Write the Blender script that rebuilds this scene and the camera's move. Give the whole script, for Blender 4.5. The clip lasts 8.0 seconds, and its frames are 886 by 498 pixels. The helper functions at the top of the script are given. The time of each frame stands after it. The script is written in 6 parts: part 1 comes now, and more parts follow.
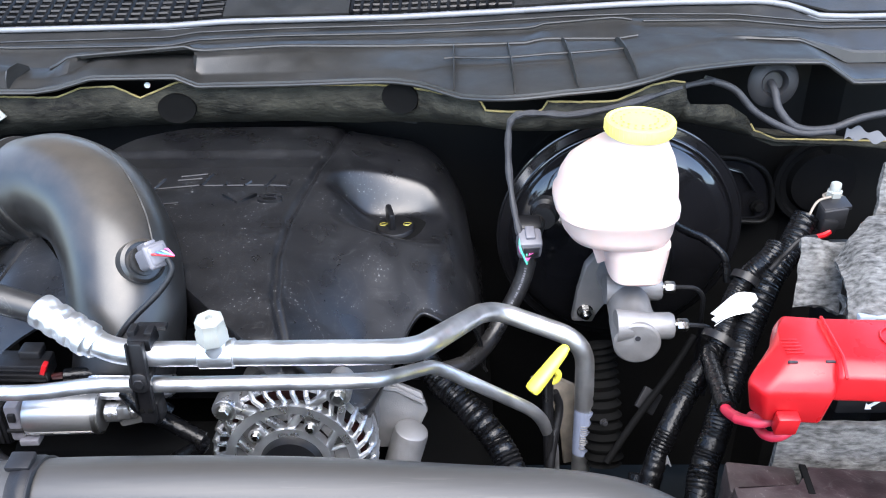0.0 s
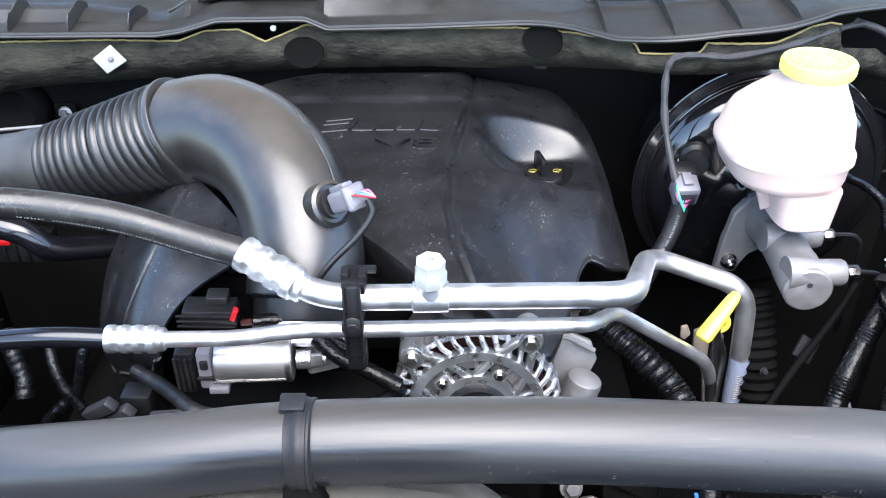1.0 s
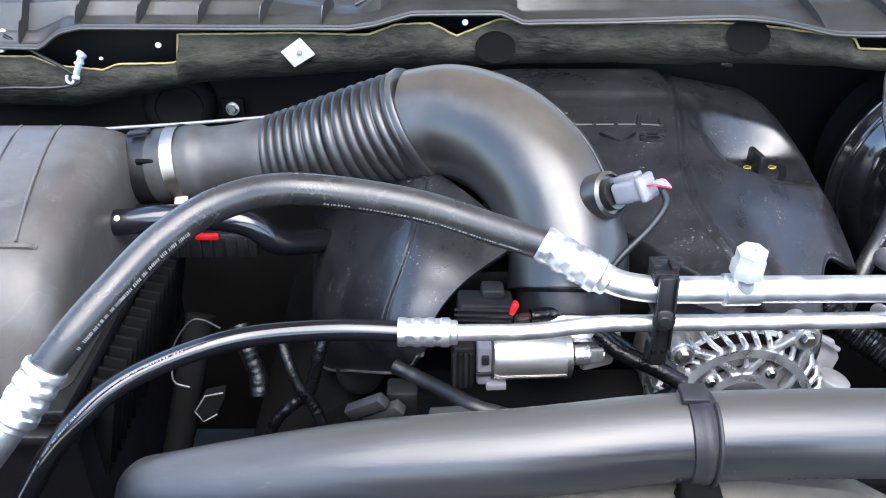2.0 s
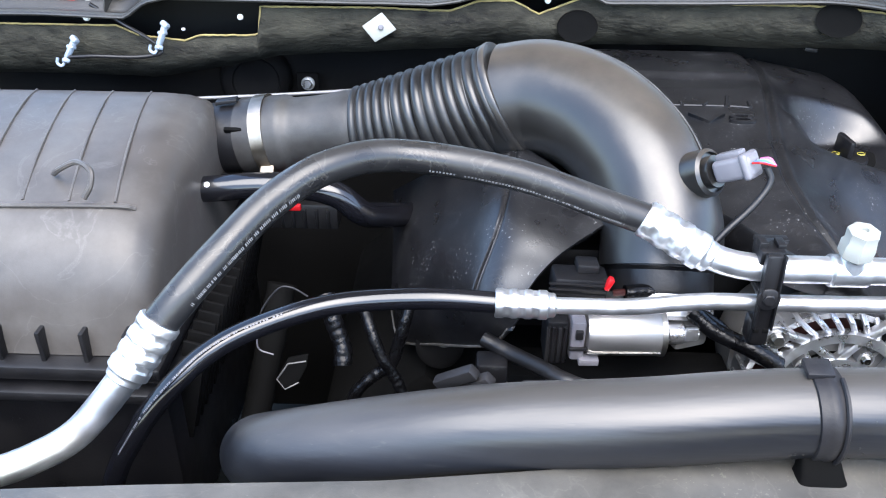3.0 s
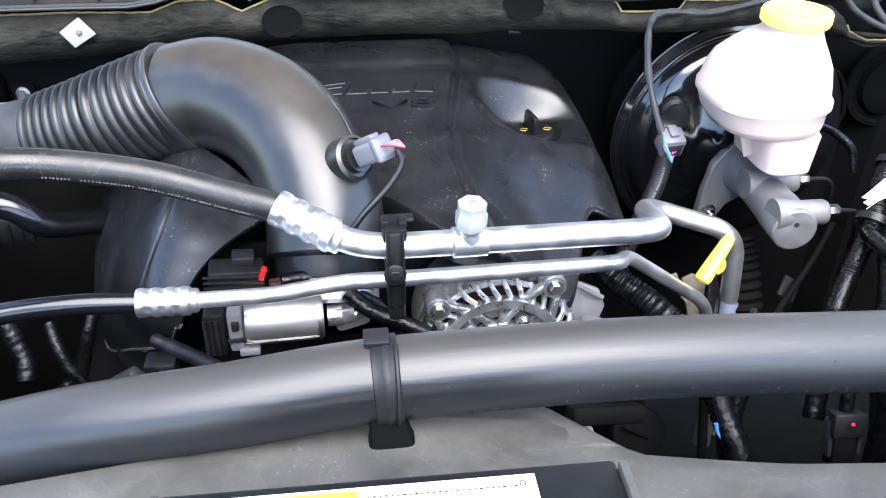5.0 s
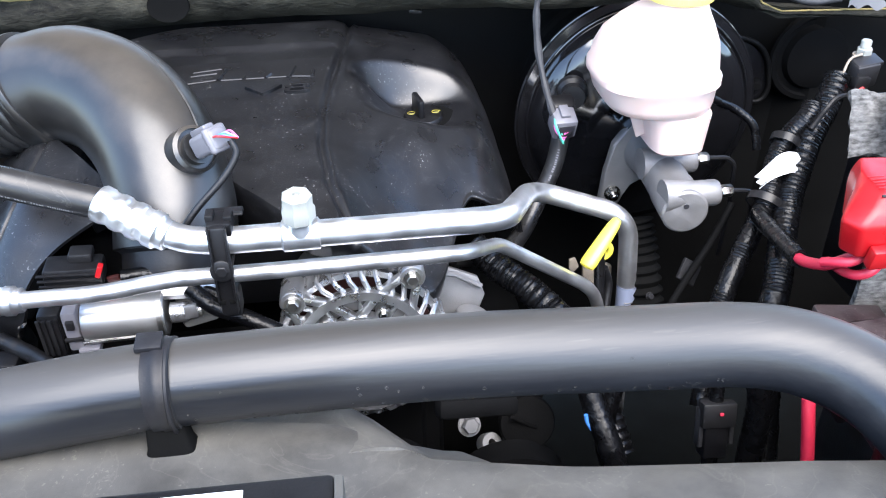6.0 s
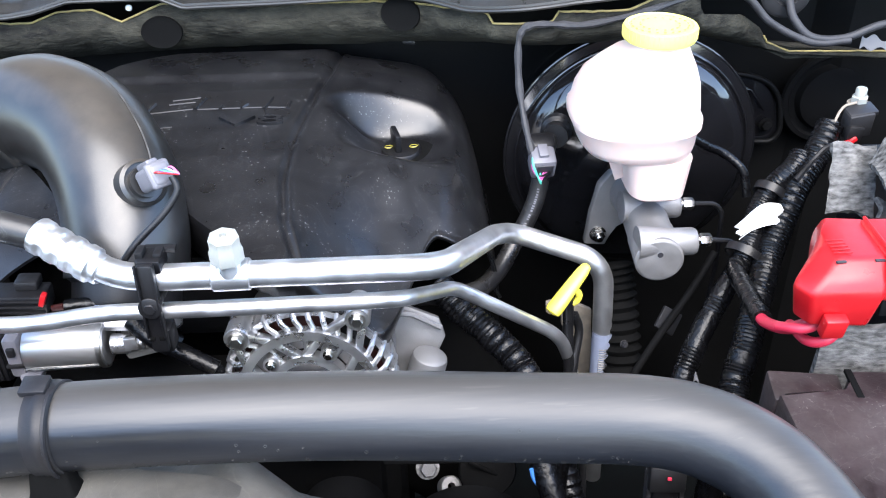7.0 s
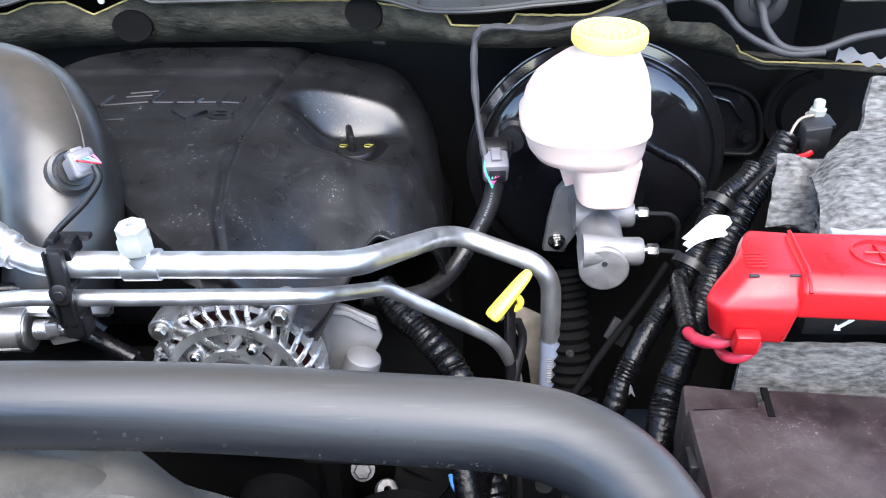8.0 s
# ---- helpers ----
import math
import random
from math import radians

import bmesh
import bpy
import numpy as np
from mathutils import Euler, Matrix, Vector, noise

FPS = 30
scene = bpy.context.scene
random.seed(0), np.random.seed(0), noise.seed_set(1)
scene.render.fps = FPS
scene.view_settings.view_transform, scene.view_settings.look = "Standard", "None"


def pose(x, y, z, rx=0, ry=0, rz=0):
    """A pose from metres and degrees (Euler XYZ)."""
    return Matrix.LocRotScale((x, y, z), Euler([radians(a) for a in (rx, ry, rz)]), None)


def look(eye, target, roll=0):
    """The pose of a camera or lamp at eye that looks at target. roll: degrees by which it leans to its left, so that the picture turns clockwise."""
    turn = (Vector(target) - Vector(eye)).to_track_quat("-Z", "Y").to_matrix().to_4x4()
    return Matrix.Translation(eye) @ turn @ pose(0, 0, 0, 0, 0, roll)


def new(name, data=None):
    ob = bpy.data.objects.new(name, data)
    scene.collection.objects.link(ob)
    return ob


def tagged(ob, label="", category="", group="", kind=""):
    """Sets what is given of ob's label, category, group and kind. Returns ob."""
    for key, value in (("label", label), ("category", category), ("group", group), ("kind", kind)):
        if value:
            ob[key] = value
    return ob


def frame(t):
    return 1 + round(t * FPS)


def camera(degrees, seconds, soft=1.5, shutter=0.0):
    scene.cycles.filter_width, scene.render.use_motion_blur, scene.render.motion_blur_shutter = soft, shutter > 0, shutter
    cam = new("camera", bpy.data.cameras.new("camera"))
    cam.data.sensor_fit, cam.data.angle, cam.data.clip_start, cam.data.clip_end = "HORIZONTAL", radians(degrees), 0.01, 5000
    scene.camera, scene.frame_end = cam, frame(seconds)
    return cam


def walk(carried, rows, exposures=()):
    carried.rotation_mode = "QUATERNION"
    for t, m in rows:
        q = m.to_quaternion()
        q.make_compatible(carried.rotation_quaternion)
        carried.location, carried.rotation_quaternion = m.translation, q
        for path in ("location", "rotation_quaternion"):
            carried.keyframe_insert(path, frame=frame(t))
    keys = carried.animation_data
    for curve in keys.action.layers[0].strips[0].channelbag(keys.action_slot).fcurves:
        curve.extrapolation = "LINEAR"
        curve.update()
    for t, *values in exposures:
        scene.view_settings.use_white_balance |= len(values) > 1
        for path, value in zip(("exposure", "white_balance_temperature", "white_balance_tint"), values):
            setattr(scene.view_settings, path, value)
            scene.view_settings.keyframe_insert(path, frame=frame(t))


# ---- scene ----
cam = camera(55.1, 8.0, soft=1.1)
PATH = [
    (0, (0.014, 0.007, 1.468), (-0.019, 1.75, 0.489), -1.0),
    (0.5, (-0.039, 0.023, 1.446), (-0.093, 1.734, 0.412), -0.9),
    (1, (-0.162, 0.016, 1.443), (-0.166, 1.718, 0.392), -0.6),
    (1.5, (-0.281, 0.015, 1.436), (-0.23, 1.724, 0.398), -0.2),
    (2, (-0.394, 0.026, 1.42), (-0.381, 1.743, 0.393), -0.0),
    (2.2, (-0.42, 0.03, 1.41), (-0.44, 1.749, 0.387), 0.3),
    (2.75, (-0.45, 0.024, 1.405), (-0.515, 1.735, 0.37), 0.5),
    (3.3, (-0.428, 0.012, 1.405), (-0.439, 1.716, 0.357), 0.8),
    (3.5, (-0.407, 0.007, 1.408), (-0.363, 1.711, 0.362), 1.0),
    (4, (-0.363, -0.002, 1.411), (-0.194, 1.702, 0.378), 1.7),
    (4.2, (-0.345, -0.003, 1.408), (-0.148, 1.7, 0.379), 1.3),
    (5.3, (-0.227, -0.004, 1.412), (-0.01, 1.669, 0.337), 0.4),
    (5.5, (-0.2, 0.005, 1.404), (0.015, 1.668, 0.314), 0.3),
    (6, (-0.128, 0.005, 1.408), (0.056, 1.666, 0.31), -1.2),
    (6.5, (-0.065, 0.012, 1.428), (0.065, 1.696, 0.356), -2.0),
    (7, (-0.029, 0.023, 1.421), (0.005, 1.711, 0.349), -1.5),
    (7.5, (0.01, 0.026, 1.422), (-0.028, 1.713, 0.347), -1.1),
    (8, (0.065, 0.026, 1.411), (0.004, 1.723, 0.355), -1.0),
]
walk(cam, [(t, look(eye, target, roll)) for t, eye, target, roll in PATH], [(0, 2.56), (1, 2.79), (2, 2.88), (3.5, 2.73), (5.5, 2.74), (8, 2.71)])

# ---- light: open sky in front of the raised hood, soft sun ----
world = bpy.data.worlds.new("sky")
scene.world = world
world.use_nodes = True
wn = world.node_tree.nodes
sky = wn.new("ShaderNodeTexSky")
sky.sky_type, sky.sun_disc = "NISHITA", False
sky.sun_elevation, sky.sun_rotation = radians(58), radians(165)
sky.air_density, sky.dust_density, sky.ozone_density = 1.0, 1.2, 1.5
world.node_tree.links.new(sky.outputs[0], wn["Background"].inputs[0])
wn["Background"].inputs[1].default_value = 0.15
sun = new("sun", bpy.data.lights.new("sun", "SUN"))
sun.data.energy, sun.data.angle, sun.data.color = 1.25, radians(60), (1.0, 0.965, 0.92)
sun.matrix_world = look((-0.15, -0.80, 3.5), (-0.1, 0.6, 1.0))


# ---- materials ----
def mat(name, col, rough=0.5, metal=0.0, vary=0.15, scale=25, bump=0.1, grain=500, specks=0.0, speck=(0.16, 0.155, 0.145),
        coat=0.0, spec=0.7, dust=0.0, sss=0.0, rvary=0.12, aniso=None, dust_sheen=0.0, dust_sheen_tone=(0.10, 0.092, 0.078), marks=0.0, mark_scale=14):
    m = bpy.data.materials.new(name)
    m.use_nodes = True
    nt = m.node_tree
    nd, ln = nt.nodes, nt.links
    b = nd["Principled BSDF"]
    tc = nd.new("ShaderNodeTexCoord")
    info = nd.new("ShaderNodeObjectInfo")
    shift = nd.new("ShaderNodeVectorMath")
    shift.operation = "ADD"
    ln.new(tc.outputs["Object"], shift.inputs[0])
    ln.new(info.outputs["Random"], shift.inputs[1])
    where = shift.outputs[0]
    if aniso:
        mp = nd.new("ShaderNodeMapping")
        mp.inputs["Scale"].default_value = aniso
        ln.new(where, mp.inputs[0])
        where = mp.outputs[0]
    big = nd.new("ShaderNodeTexNoise")
    big.inputs["Scale"].default_value, big.inputs["Detail"].default_value = scale, 6
    ln.new(where, big.inputs["Vector"])
    fine = nd.new("ShaderNodeTexNoise")
    fine.inputs["Scale"].default_value, fine.inputs["Detail"].default_value = grain, 4
    ln.new(where, fine.inputs["Vector"])
    ramp = nd.new("ShaderNodeMapRange")
    ramp.inputs[1].default_value, ramp.inputs[2].default_value = 0.3, 0.7
    ramp.inputs[3].default_value, ramp.inputs[4].default_value = 1 - vary, 1 + vary
    ln.new(big.outputs["Fac"], ramp.inputs[0])
    tint = nd.new("ShaderNodeVectorMath")
    tint.operation = "SCALE"
    tint.inputs[0].default_value = col
    ln.new(ramp.outputs[0], tint.inputs["Scale"])
    out = tint.outputs[0]

    def over(source, low, high, colour, amount, out):
        mr = nd.new("ShaderNodeMapRange")
        mr.inputs[1].default_value, mr.inputs[2].default_value = low, high
        mr.inputs[3].default_value, mr.inputs[4].default_value = 0, amount
        ln.new(source, mr.inputs[0])
        mx = nd.new("ShaderNodeMix")
        mx.data_type = "RGBA"
        ln.new(mr.outputs[0], mx.inputs[0])
        ln.new(out, mx.inputs[6])
        mx.inputs[7].default_value = (*colour, 1)
        return mx.outputs[2]

    if dust:
        cloud = nd.new("ShaderNodeTexNoise")
        cloud.inputs["Scale"].default_value, cloud.inputs["Detail"].default_value = 9, 9
        cloud.inputs["Roughness"].default_value = 0.7
        ln.new(where, cloud.inputs["Vector"])
        out = over(cloud.outputs["Fac"], 0.42, 0.75, speck, dust, out)
    if specks:
        dots = nd.new("ShaderNodeTexNoise")
        dots.inputs["Scale"].default_value, dots.inputs["Detail"].default_value = 380, 2
        ln.new(where, dots.inputs["Vector"])
        mass = nd.new("ShaderNodeMath")
        mass.operation = "MULTIPLY_ADD"
        ln.new(big.outputs["Fac"], mass.inputs[0])
        mass.inputs[1].default_value = 0.5
        ln.new(dots.outputs["Fac"], mass.inputs[2])
        out = over(mass.outputs[0], 0.96, 1.02, speck, specks, out)
    if marks:
        # thin wandering outlines of dried water and scuffs, in patches
        wander = nd.new("ShaderNodeTexNoise")
        wander.inputs["Scale"].default_value, wander.inputs["Detail"].default_value = mark_scale, 5
        wander.inputs["Distortion"].default_value = 1.2
        ln.new(where, wander.inputs["Vector"])
        off = nd.new("ShaderNodeMath")
        off.operation = "SUBTRACT"
        off.inputs[1].default_value = 0.52
        ln.new(wander.outputs["Fac"], off.inputs[0])
        size = nd.new("ShaderNodeMath")
        size.operation = "ABSOLUTE"
        ln.new(off.outputs[0], size.inputs[0])
        thin = nd.new("ShaderNodeMapRange")
        thin.inputs[1].default_value, thin.inputs[2].default_value = 0.0, 0.016
        thin.inputs[3].default_value, thin.inputs[4].default_value = 1, 0
        ln.new(size.outputs[0], thin.inputs[0])
        both = nd.new("ShaderNodeMath")
        both.operation = "MULTIPLY"
        ln.new(thin.outputs[0], both.inputs[0])
        ln.new(fine.outputs["Fac"], both.inputs[1])
        out = over(both.outputs[0], 0.15, 0.6, speck, marks, out)
    if dust_sheen:
        # brown tone on faces turned upwards: dust and painted-in sheen together
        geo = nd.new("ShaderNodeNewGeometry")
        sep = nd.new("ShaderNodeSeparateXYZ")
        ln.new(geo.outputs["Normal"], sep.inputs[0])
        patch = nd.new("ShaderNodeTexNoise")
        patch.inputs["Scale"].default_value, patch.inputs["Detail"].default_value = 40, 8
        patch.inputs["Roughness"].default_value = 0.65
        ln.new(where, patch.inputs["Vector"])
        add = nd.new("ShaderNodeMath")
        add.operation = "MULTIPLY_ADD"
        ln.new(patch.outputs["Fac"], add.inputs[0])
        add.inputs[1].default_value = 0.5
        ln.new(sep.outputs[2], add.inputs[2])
        out = over(add.outputs[0], 0.85, 1.25, dust_sheen_tone, dust_sheen, out)
    ln.new(out, b.inputs["Base Color"])
    rr = nd.new("ShaderNodeMapRange")
    rr.inputs[1].default_value, rr.inputs[2].default_value = 0.3, 0.7
    rr.inputs[3].default_value, rr.inputs[4].default_value = max(0.03, rough - rvary), min(1, rough + rvary)
    ln.new(big.outputs["Fac"], rr.inputs[0])
    ln.new(rr.outputs[0], b.inputs["Roughness"])
    b.inputs["Metallic"].default_value = metal
    b.inputs["Specular IOR Level"].default_value = spec
    b.inputs["Coat Weight"].default_value = coat
    b.inputs["Coat Roughness"].default_value = 0.08
    if sss:
        b.inputs["Subsurface Weight"].default_value = sss
        b.inputs["Subsurface Radius"].default_value = (0.02, 0.012, 0.01)
    if bump:
        bp = nd.new("ShaderNodeBump")
        bp.inputs["Strength"].default_value, bp.inputs["Distance"].default_value = min(1, bump), 0.001 * max(1, bump)
        ln.new(fine.outputs["Fac"], bp.inputs["Height"])
        ln.new(bp.outputs[0], b.inputs["Normal"])
    return m


COVER = mat("cover_plastic", (0.005, 0.005, 0.006), 0.33, spec=0.62, bump=0.14, grain=900, specks=0.8, dust=0.05, speck=(0.15, 0.15, 0.15), marks=0.10, mark_scale=30, rvary=0.09)
RIBBED = mat("ribbed_rubber", (0.007, 0.007, 0.0075), 0.40, spec=0.6, bump=0.08, grain=600, dust=0.06)
CLIP = mat("clip_plastic", (0.009, 0.009, 0.011), 0.52, spec=0.3, bump=0.15, grain=500, dust=0.15)
THINHOSE = mat("glossy_line_rubber", (0.005, 0.005, 0.0065), 0.14, bump=0.04, spec=0.6, rvary=0.05)
# paler grey for the elbow's mould line and the wing's lip
MOULD = mat("pale_mould_line", (0.055, 0.052, 0.048), 0.5, vary=0.4, scale=80)
NECK = mat("matte_black_plastic", (0.016, 0.015, 0.0145), 0.5, spec=0.5, bump=0.12, grain=600, dust=0.25)
WORN = mat("worn_band_steel", (0.34, 0.30, 0.25), 0.36, 1.0, vary=0.25, scale=60)
OILMARK = mat("faded_yellow_print", (0.34, 0.29, 0.03), 0.5, vary=0.2, scale=200)
# brown on the elbow's upward faces paints in a thin highlight
SATIN = mat("satin_plastic", (0.010, 0.0096, 0.0094), 0.33, spec=0.68, bump=0.05, grain=700, dust=0.05, rvary=0.05, dust_sheen=0.28, dust_sheen_tone=(0.17, 0.14, 0.11))
BLACK = mat("black_plastic", (0.005, 0.005, 0.006), 0.38, spec=0.36, bump=0.15, dust=0.05)
# hose tops: brown dust and reflected brown painted in as one tone
HOSE = mat("hose_rubber", (0.0085, 0.0098, 0.0132), 0.41, spec=0.58, bump=0.15, grain=300, scale=30, vary=0.3, specks=0.35, dust=0.05, speck=(0.05, 0.048, 0.045), rvary=0.13, aniso=(0.07, 1, 1), dust_sheen=0.28, dust_sheen_tone=(0.125, 0.108, 0.085), marks=0.10, mark_scale=30)
ACHOSE = mat("line_rubber", (0.011, 0.011, 0.012), 0.32, spec=0.45, bump=0.10, dust=0.10, dust_sheen=0.2, dust_sheen_tone=(0.07, 0.064, 0.056), marks=0.2, mark_scale=30)
GLOSS = mat("black_enamel", (0.006, 0.006, 0.007), 0.12, coat=0.5, bump=0.03, rvary=0.05)
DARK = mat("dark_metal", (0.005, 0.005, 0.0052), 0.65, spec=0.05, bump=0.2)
CLOTH = mat("cloth_tape", (0.028, 0.028, 0.031), 0.6, vary=0.3, scale=60, bump=0.6, grain=260, spec=0.4)
TAPE = mat("loom_tape", (0.003, 0.003, 0.0035), 0.27, bump=1.2, grain=150, scale=60, spec=0.28)
ALU = mat("bare_aluminium", (0.78, 0.785, 0.795), 0.38, 0.95, vary=0.10, scale=60, bump=0.10, grain=700, rvary=0.08)
CAST = mat("cast_aluminium", (0.56, 0.56, 0.57), 0.32, 0.9, vary=0.10, scale=60, bump=0.35, grain=900)
CASTDULL = mat("dull_cast_aluminium", (0.225, 0.22, 0.22), 0.52, 0.5, vary=0.12, scale=60, bump=0.3, grain=900)
MACHINED = mat("machined_aluminium", (0.47, 0.465, 0.46), 0.36, 0.95, vary=0.06, scale=40, bump=0.03, aniso=(0.3, 1, 1))
STEEL = mat("zinc_steel", (0.48, 0.47, 0.45), 0.28, 1.0, vary=0.1)
RED = mat("red_plastic", (0.42, 0.007, 0.011), 0.38, vary=0.06, bump=0.05, spec=0.5)
REDCABLE = mat("red_cable", (0.5, 0.02, 0.05), 0.45, vary=0.1)
WHITE = mat("milky_plastic", (0.65, 0.505, 0.455), 0.42, vary=0.03, bump=0.04, sss=0.5)
YELLOW = mat("yellow_plastic", (0.74, 0.64, 0.07), 0.4, vary=0.06, bump=0.08)
# reservoir cap: the same yellow made paler, strong light painted into it
CAPYELLOW = mat("lit_yellow_plastic", (0.78, 0.70, 0.17), 0.4, vary=0.06, bump=0.08)
PALE = mat("pale_nylon", (0.27, 0.278, 0.255), 0.4, vary=0.05, sss=0.2)
RUBBER = mat("grommet_rubber", (0.018, 0.018, 0.02), 0.5, spec=0.4)
LID = mat("filter_lid_plastic", (0.050, 0.0445, 0.0405), 0.46, spec=0.4, bump=0.06, grain=900, dust=0.35, marks=0.2, rvary=0.06)
GREY = mat("grey_nylon", (0.125, 0.122, 0.138), 0.45, vary=0.08)
LIGHTBLUE = mat("pale_blue_nylon", (0.24, 0.29, 0.35), 0.45, vary=0.08)
FELT = mat("grey_felt", (0.105, 0.103, 0.10), 0.95, vary=0.7, scale=230, bump=1.0, grain=700, aniso=(0.5, 1.0, 1.3), spec=0.1, dust=0.3, speck=(0.17, 0.165, 0.155))
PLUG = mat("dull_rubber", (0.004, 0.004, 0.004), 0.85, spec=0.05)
INSUL = mat("black_insulation", (0.017, 0.0165, 0.013), 0.85, vary=0.9, scale=70, bump=2.4, grain=200, dust=0.6, specks=0.7, speck=(0.058, 0.055, 0.040), spec=0.2, marks=0.35, mark_scale=40, aniso=(0.6, 1, 1.3))
EDGE = mat("yellow_glass_fibre", (0.24, 0.19, 0.07), 0.9, vary=0.3, scale=80, bump=0.4)
COWL = mat("cowl_plastic", (0.0155, 0.0148, 0.0138), 0.47, spec=0.6, bump=0.2, grain=700, dust=0.25, specks=0.3, speck=(0.075, 0.070, 0.062), marks=0.15)
SEAL = mat("rubber_seal", (0.20, 0.20, 0.21), 0.35, vary=0.1)
SHROUD = mat("dusty_plastic", (0.052, 0.050, 0.046), 0.50, vary=0.35, scale=22, bump=0.12, grain=1200, specks=0.6, dust=0.75, speck=(0.135, 0.126, 0.108), spec=0.5, marks=0.3, rvary=0.1)
MAROON = mat("maroon_plastic", (0.017, 0.010, 0.011), 0.48, spec=0.3, vary=0.4, scale=45, bump=0.12, specks=0.5, dust=0.45, speck=(0.125, 0.112, 0.107), marks=0.22, mark_scale=34)
PAPER = mat("white_label", (0.82, 0.82, 0.82), 0.4, vary=0.02, bump=0.0)
LABELBLUE = mat("pale_label", (0.22, 0.25, 0.34), 0.4, vary=0.06)
LABELYELLOW = mat("yellow_label", (0.85, 0.65, 0.03), 0.4, vary=0.03)
INK = mat("dark_ink", (0.02, 0.02, 0.025), 0.5, vary=0.05)
PRINT = mat("white_print", (0.17, 0.17, 0.175), 0.5, vary=0.1)
COPPER = mat("varnished_copper", (0.035, 0.007, 0.006), 0.4, 0.2)
TAN = mat("tan_foam", (0.23, 0.195, 0.155), 0.8, vary=0.25, scale=70)
GREEN = mat("green_wire", (0.06, 0.42, 0.30), 0.4)
PINK = mat("pink_wire", (0.62, 0.12, 0.36), 0.4)
BLUE = mat("blue_wire", (0.06, 0.22, 0.60), 0.4)
# dark backing with white flecks, seen through the cowl mesh
FLECKS = mat("dark_tray_white_flecks", (0.02, 0.02, 0.02), 0.5, vary=0.3, specks=0.9, speck=(0.7, 0.7, 0.72))
ASPHALT = mat("worn_asphalt", (0.075, 0.073, 0.07), 0.9, vary=0.12, scale=30, bump=0.6, grain=160, specks=0.3, speck=(0.14, 0.135, 0.13))
PAINT = mat("black_body_paint", (0.005, 0.005, 0.005), 0.5, spec=0.14, vary=0.15, scale=8)
HOODLINER = mat("hood_underside", (0.13, 0.112, 0.095), 0.6, vary=0.15, scale=8, spec=0.3)


# ---- mesh helpers ----
def part(name, bm, material, parent=None, label="", flat=False):
    me = bpy.data.meshes.new(name)
    bmesh.ops.recalc_face_normals(bm, faces=bm.faces[:])
    bm.to_mesh(me)
    bm.free()
    if not flat:
        me.polygons.foreach_set("use_smooth", [True] * len(me.polygons))
        me.set_sharp_from_angle(angle=radians(38))
    me.materials.append(material)
    ob = new(name, me)
    if parent:
        ob.parent = parent
        ob.matrix_parent_inverse = parent.matrix_world.inverted()
    if label:
        tagged(ob, label)
    return ob


def thing(name, label, category, base=(0, 0, 0), group="", kind=""):
    ob = new(name)
    ob.empty_display_size = 0.02
    ob.location = base
    bpy.context.view_layer.update()
    ob.matrix_world = Matrix.Translation(base)
    return tagged(ob, label, category, group, kind)


def spline(pts, n=8):
    """Catmull-Rom through the points."""
    p = [Vector(q) for q in pts]
    p = [2 * p[0] - p[1], *p, 2 * p[-1] - p[-2]]
    out = []
    for i in range(1, len(p) - 2):
        a, b, c, d = p[i - 1:i + 3]
        for k in range(n):
            t = k / n
            out.append(0.5 * (2 * b + (c - a) * t + (2 * a - 5 * b + 4 * c - d) * t * t + (3 * b - a - 3 * c + d) * t ** 3))
    return out + [p[-2]]


def bend(pts, radius, n=6):
    """A polyline with its corners rounded, as a bent tube."""
    p = [Vector(q) for q in pts]
    out = [p[0]]
    for a, b, c in zip(p, p[1:], p[2:]):
        r = min(radius, (a - b).length * 0.49, (c - b).length * 0.49)
        s, e = b + (a - b).normalized() * r, b + (c - b).normalized() * r
        for k in range(n + 1):
            t = k / n
            out.append((1 - t) ** 2 * s + 2 * t * (1 - t) * b + t * t * e)
    return out + [p[-1]]


def frames(path):
    """Tangent, side and up along a path, turning as little as possible."""
    tang = [(path[min(i + 1, len(path) - 1)] - path[max(i - 1, 0)]).normalized() for i in range(len(path))]
    side = tang[0].cross(Vector((0, 0, 1)) if abs(tang[0].z) < 0.9 else Vector((0, 1, 0))).normalized()
    res = []
    for t in tang:
        side = (side - t * side.dot(t)).normalized()
        res.append((t, side, side.cross(t)))
    return res


def sweep(bm, path, radius, seg=20, cap=True, squash=1.0):
    path = [Vector(p) for p in path]
    fr = frames(path)
    rings = []
    for i, (p, (t, s, u)) in enumerate(zip(path, fr)):
        r = radius[i] if hasattr(radius, "__len__") else radius
        rings.append([bm.verts.new(p + r * (math.cos(a) * s + squash * math.sin(a) * u)) for a in [2 * math.pi * k / seg for k in range(seg)]])
    skin(bm, rings, cap)
    return bm


def skin(bm, rings, cap=True):
    n = len(rings[0])
    for a, b in zip(rings, rings[1:]):
        for k in range(n):
            bm.faces.new((a[k], a[(k + 1) % n], b[(k + 1) % n], b[k]))
    if cap:
        bm.faces.new(rings[0])
        bm.faces.new(rings[-1][::-1])


def tube(path, radius, seg=20, **kw):
    return sweep(bmesh.new(), path, radius, seg, **kw)


def axis(at, way, side=(0, 0, 1)):
    """A pose at a place whose z axis points along way."""
    z = Vector(way).normalized()
    s = Vector(side)
    if abs(s.normalized().dot(z)) > 0.98:
        s = Vector((0, 1, 0)) if abs(z.y) < 0.9 else Vector((1, 0, 0))
    x = s.cross(z).normalized()
    y = z.cross(x)
    m = Matrix((x, y, z)).transposed().to_4x4()
    m.translation = at
    return m


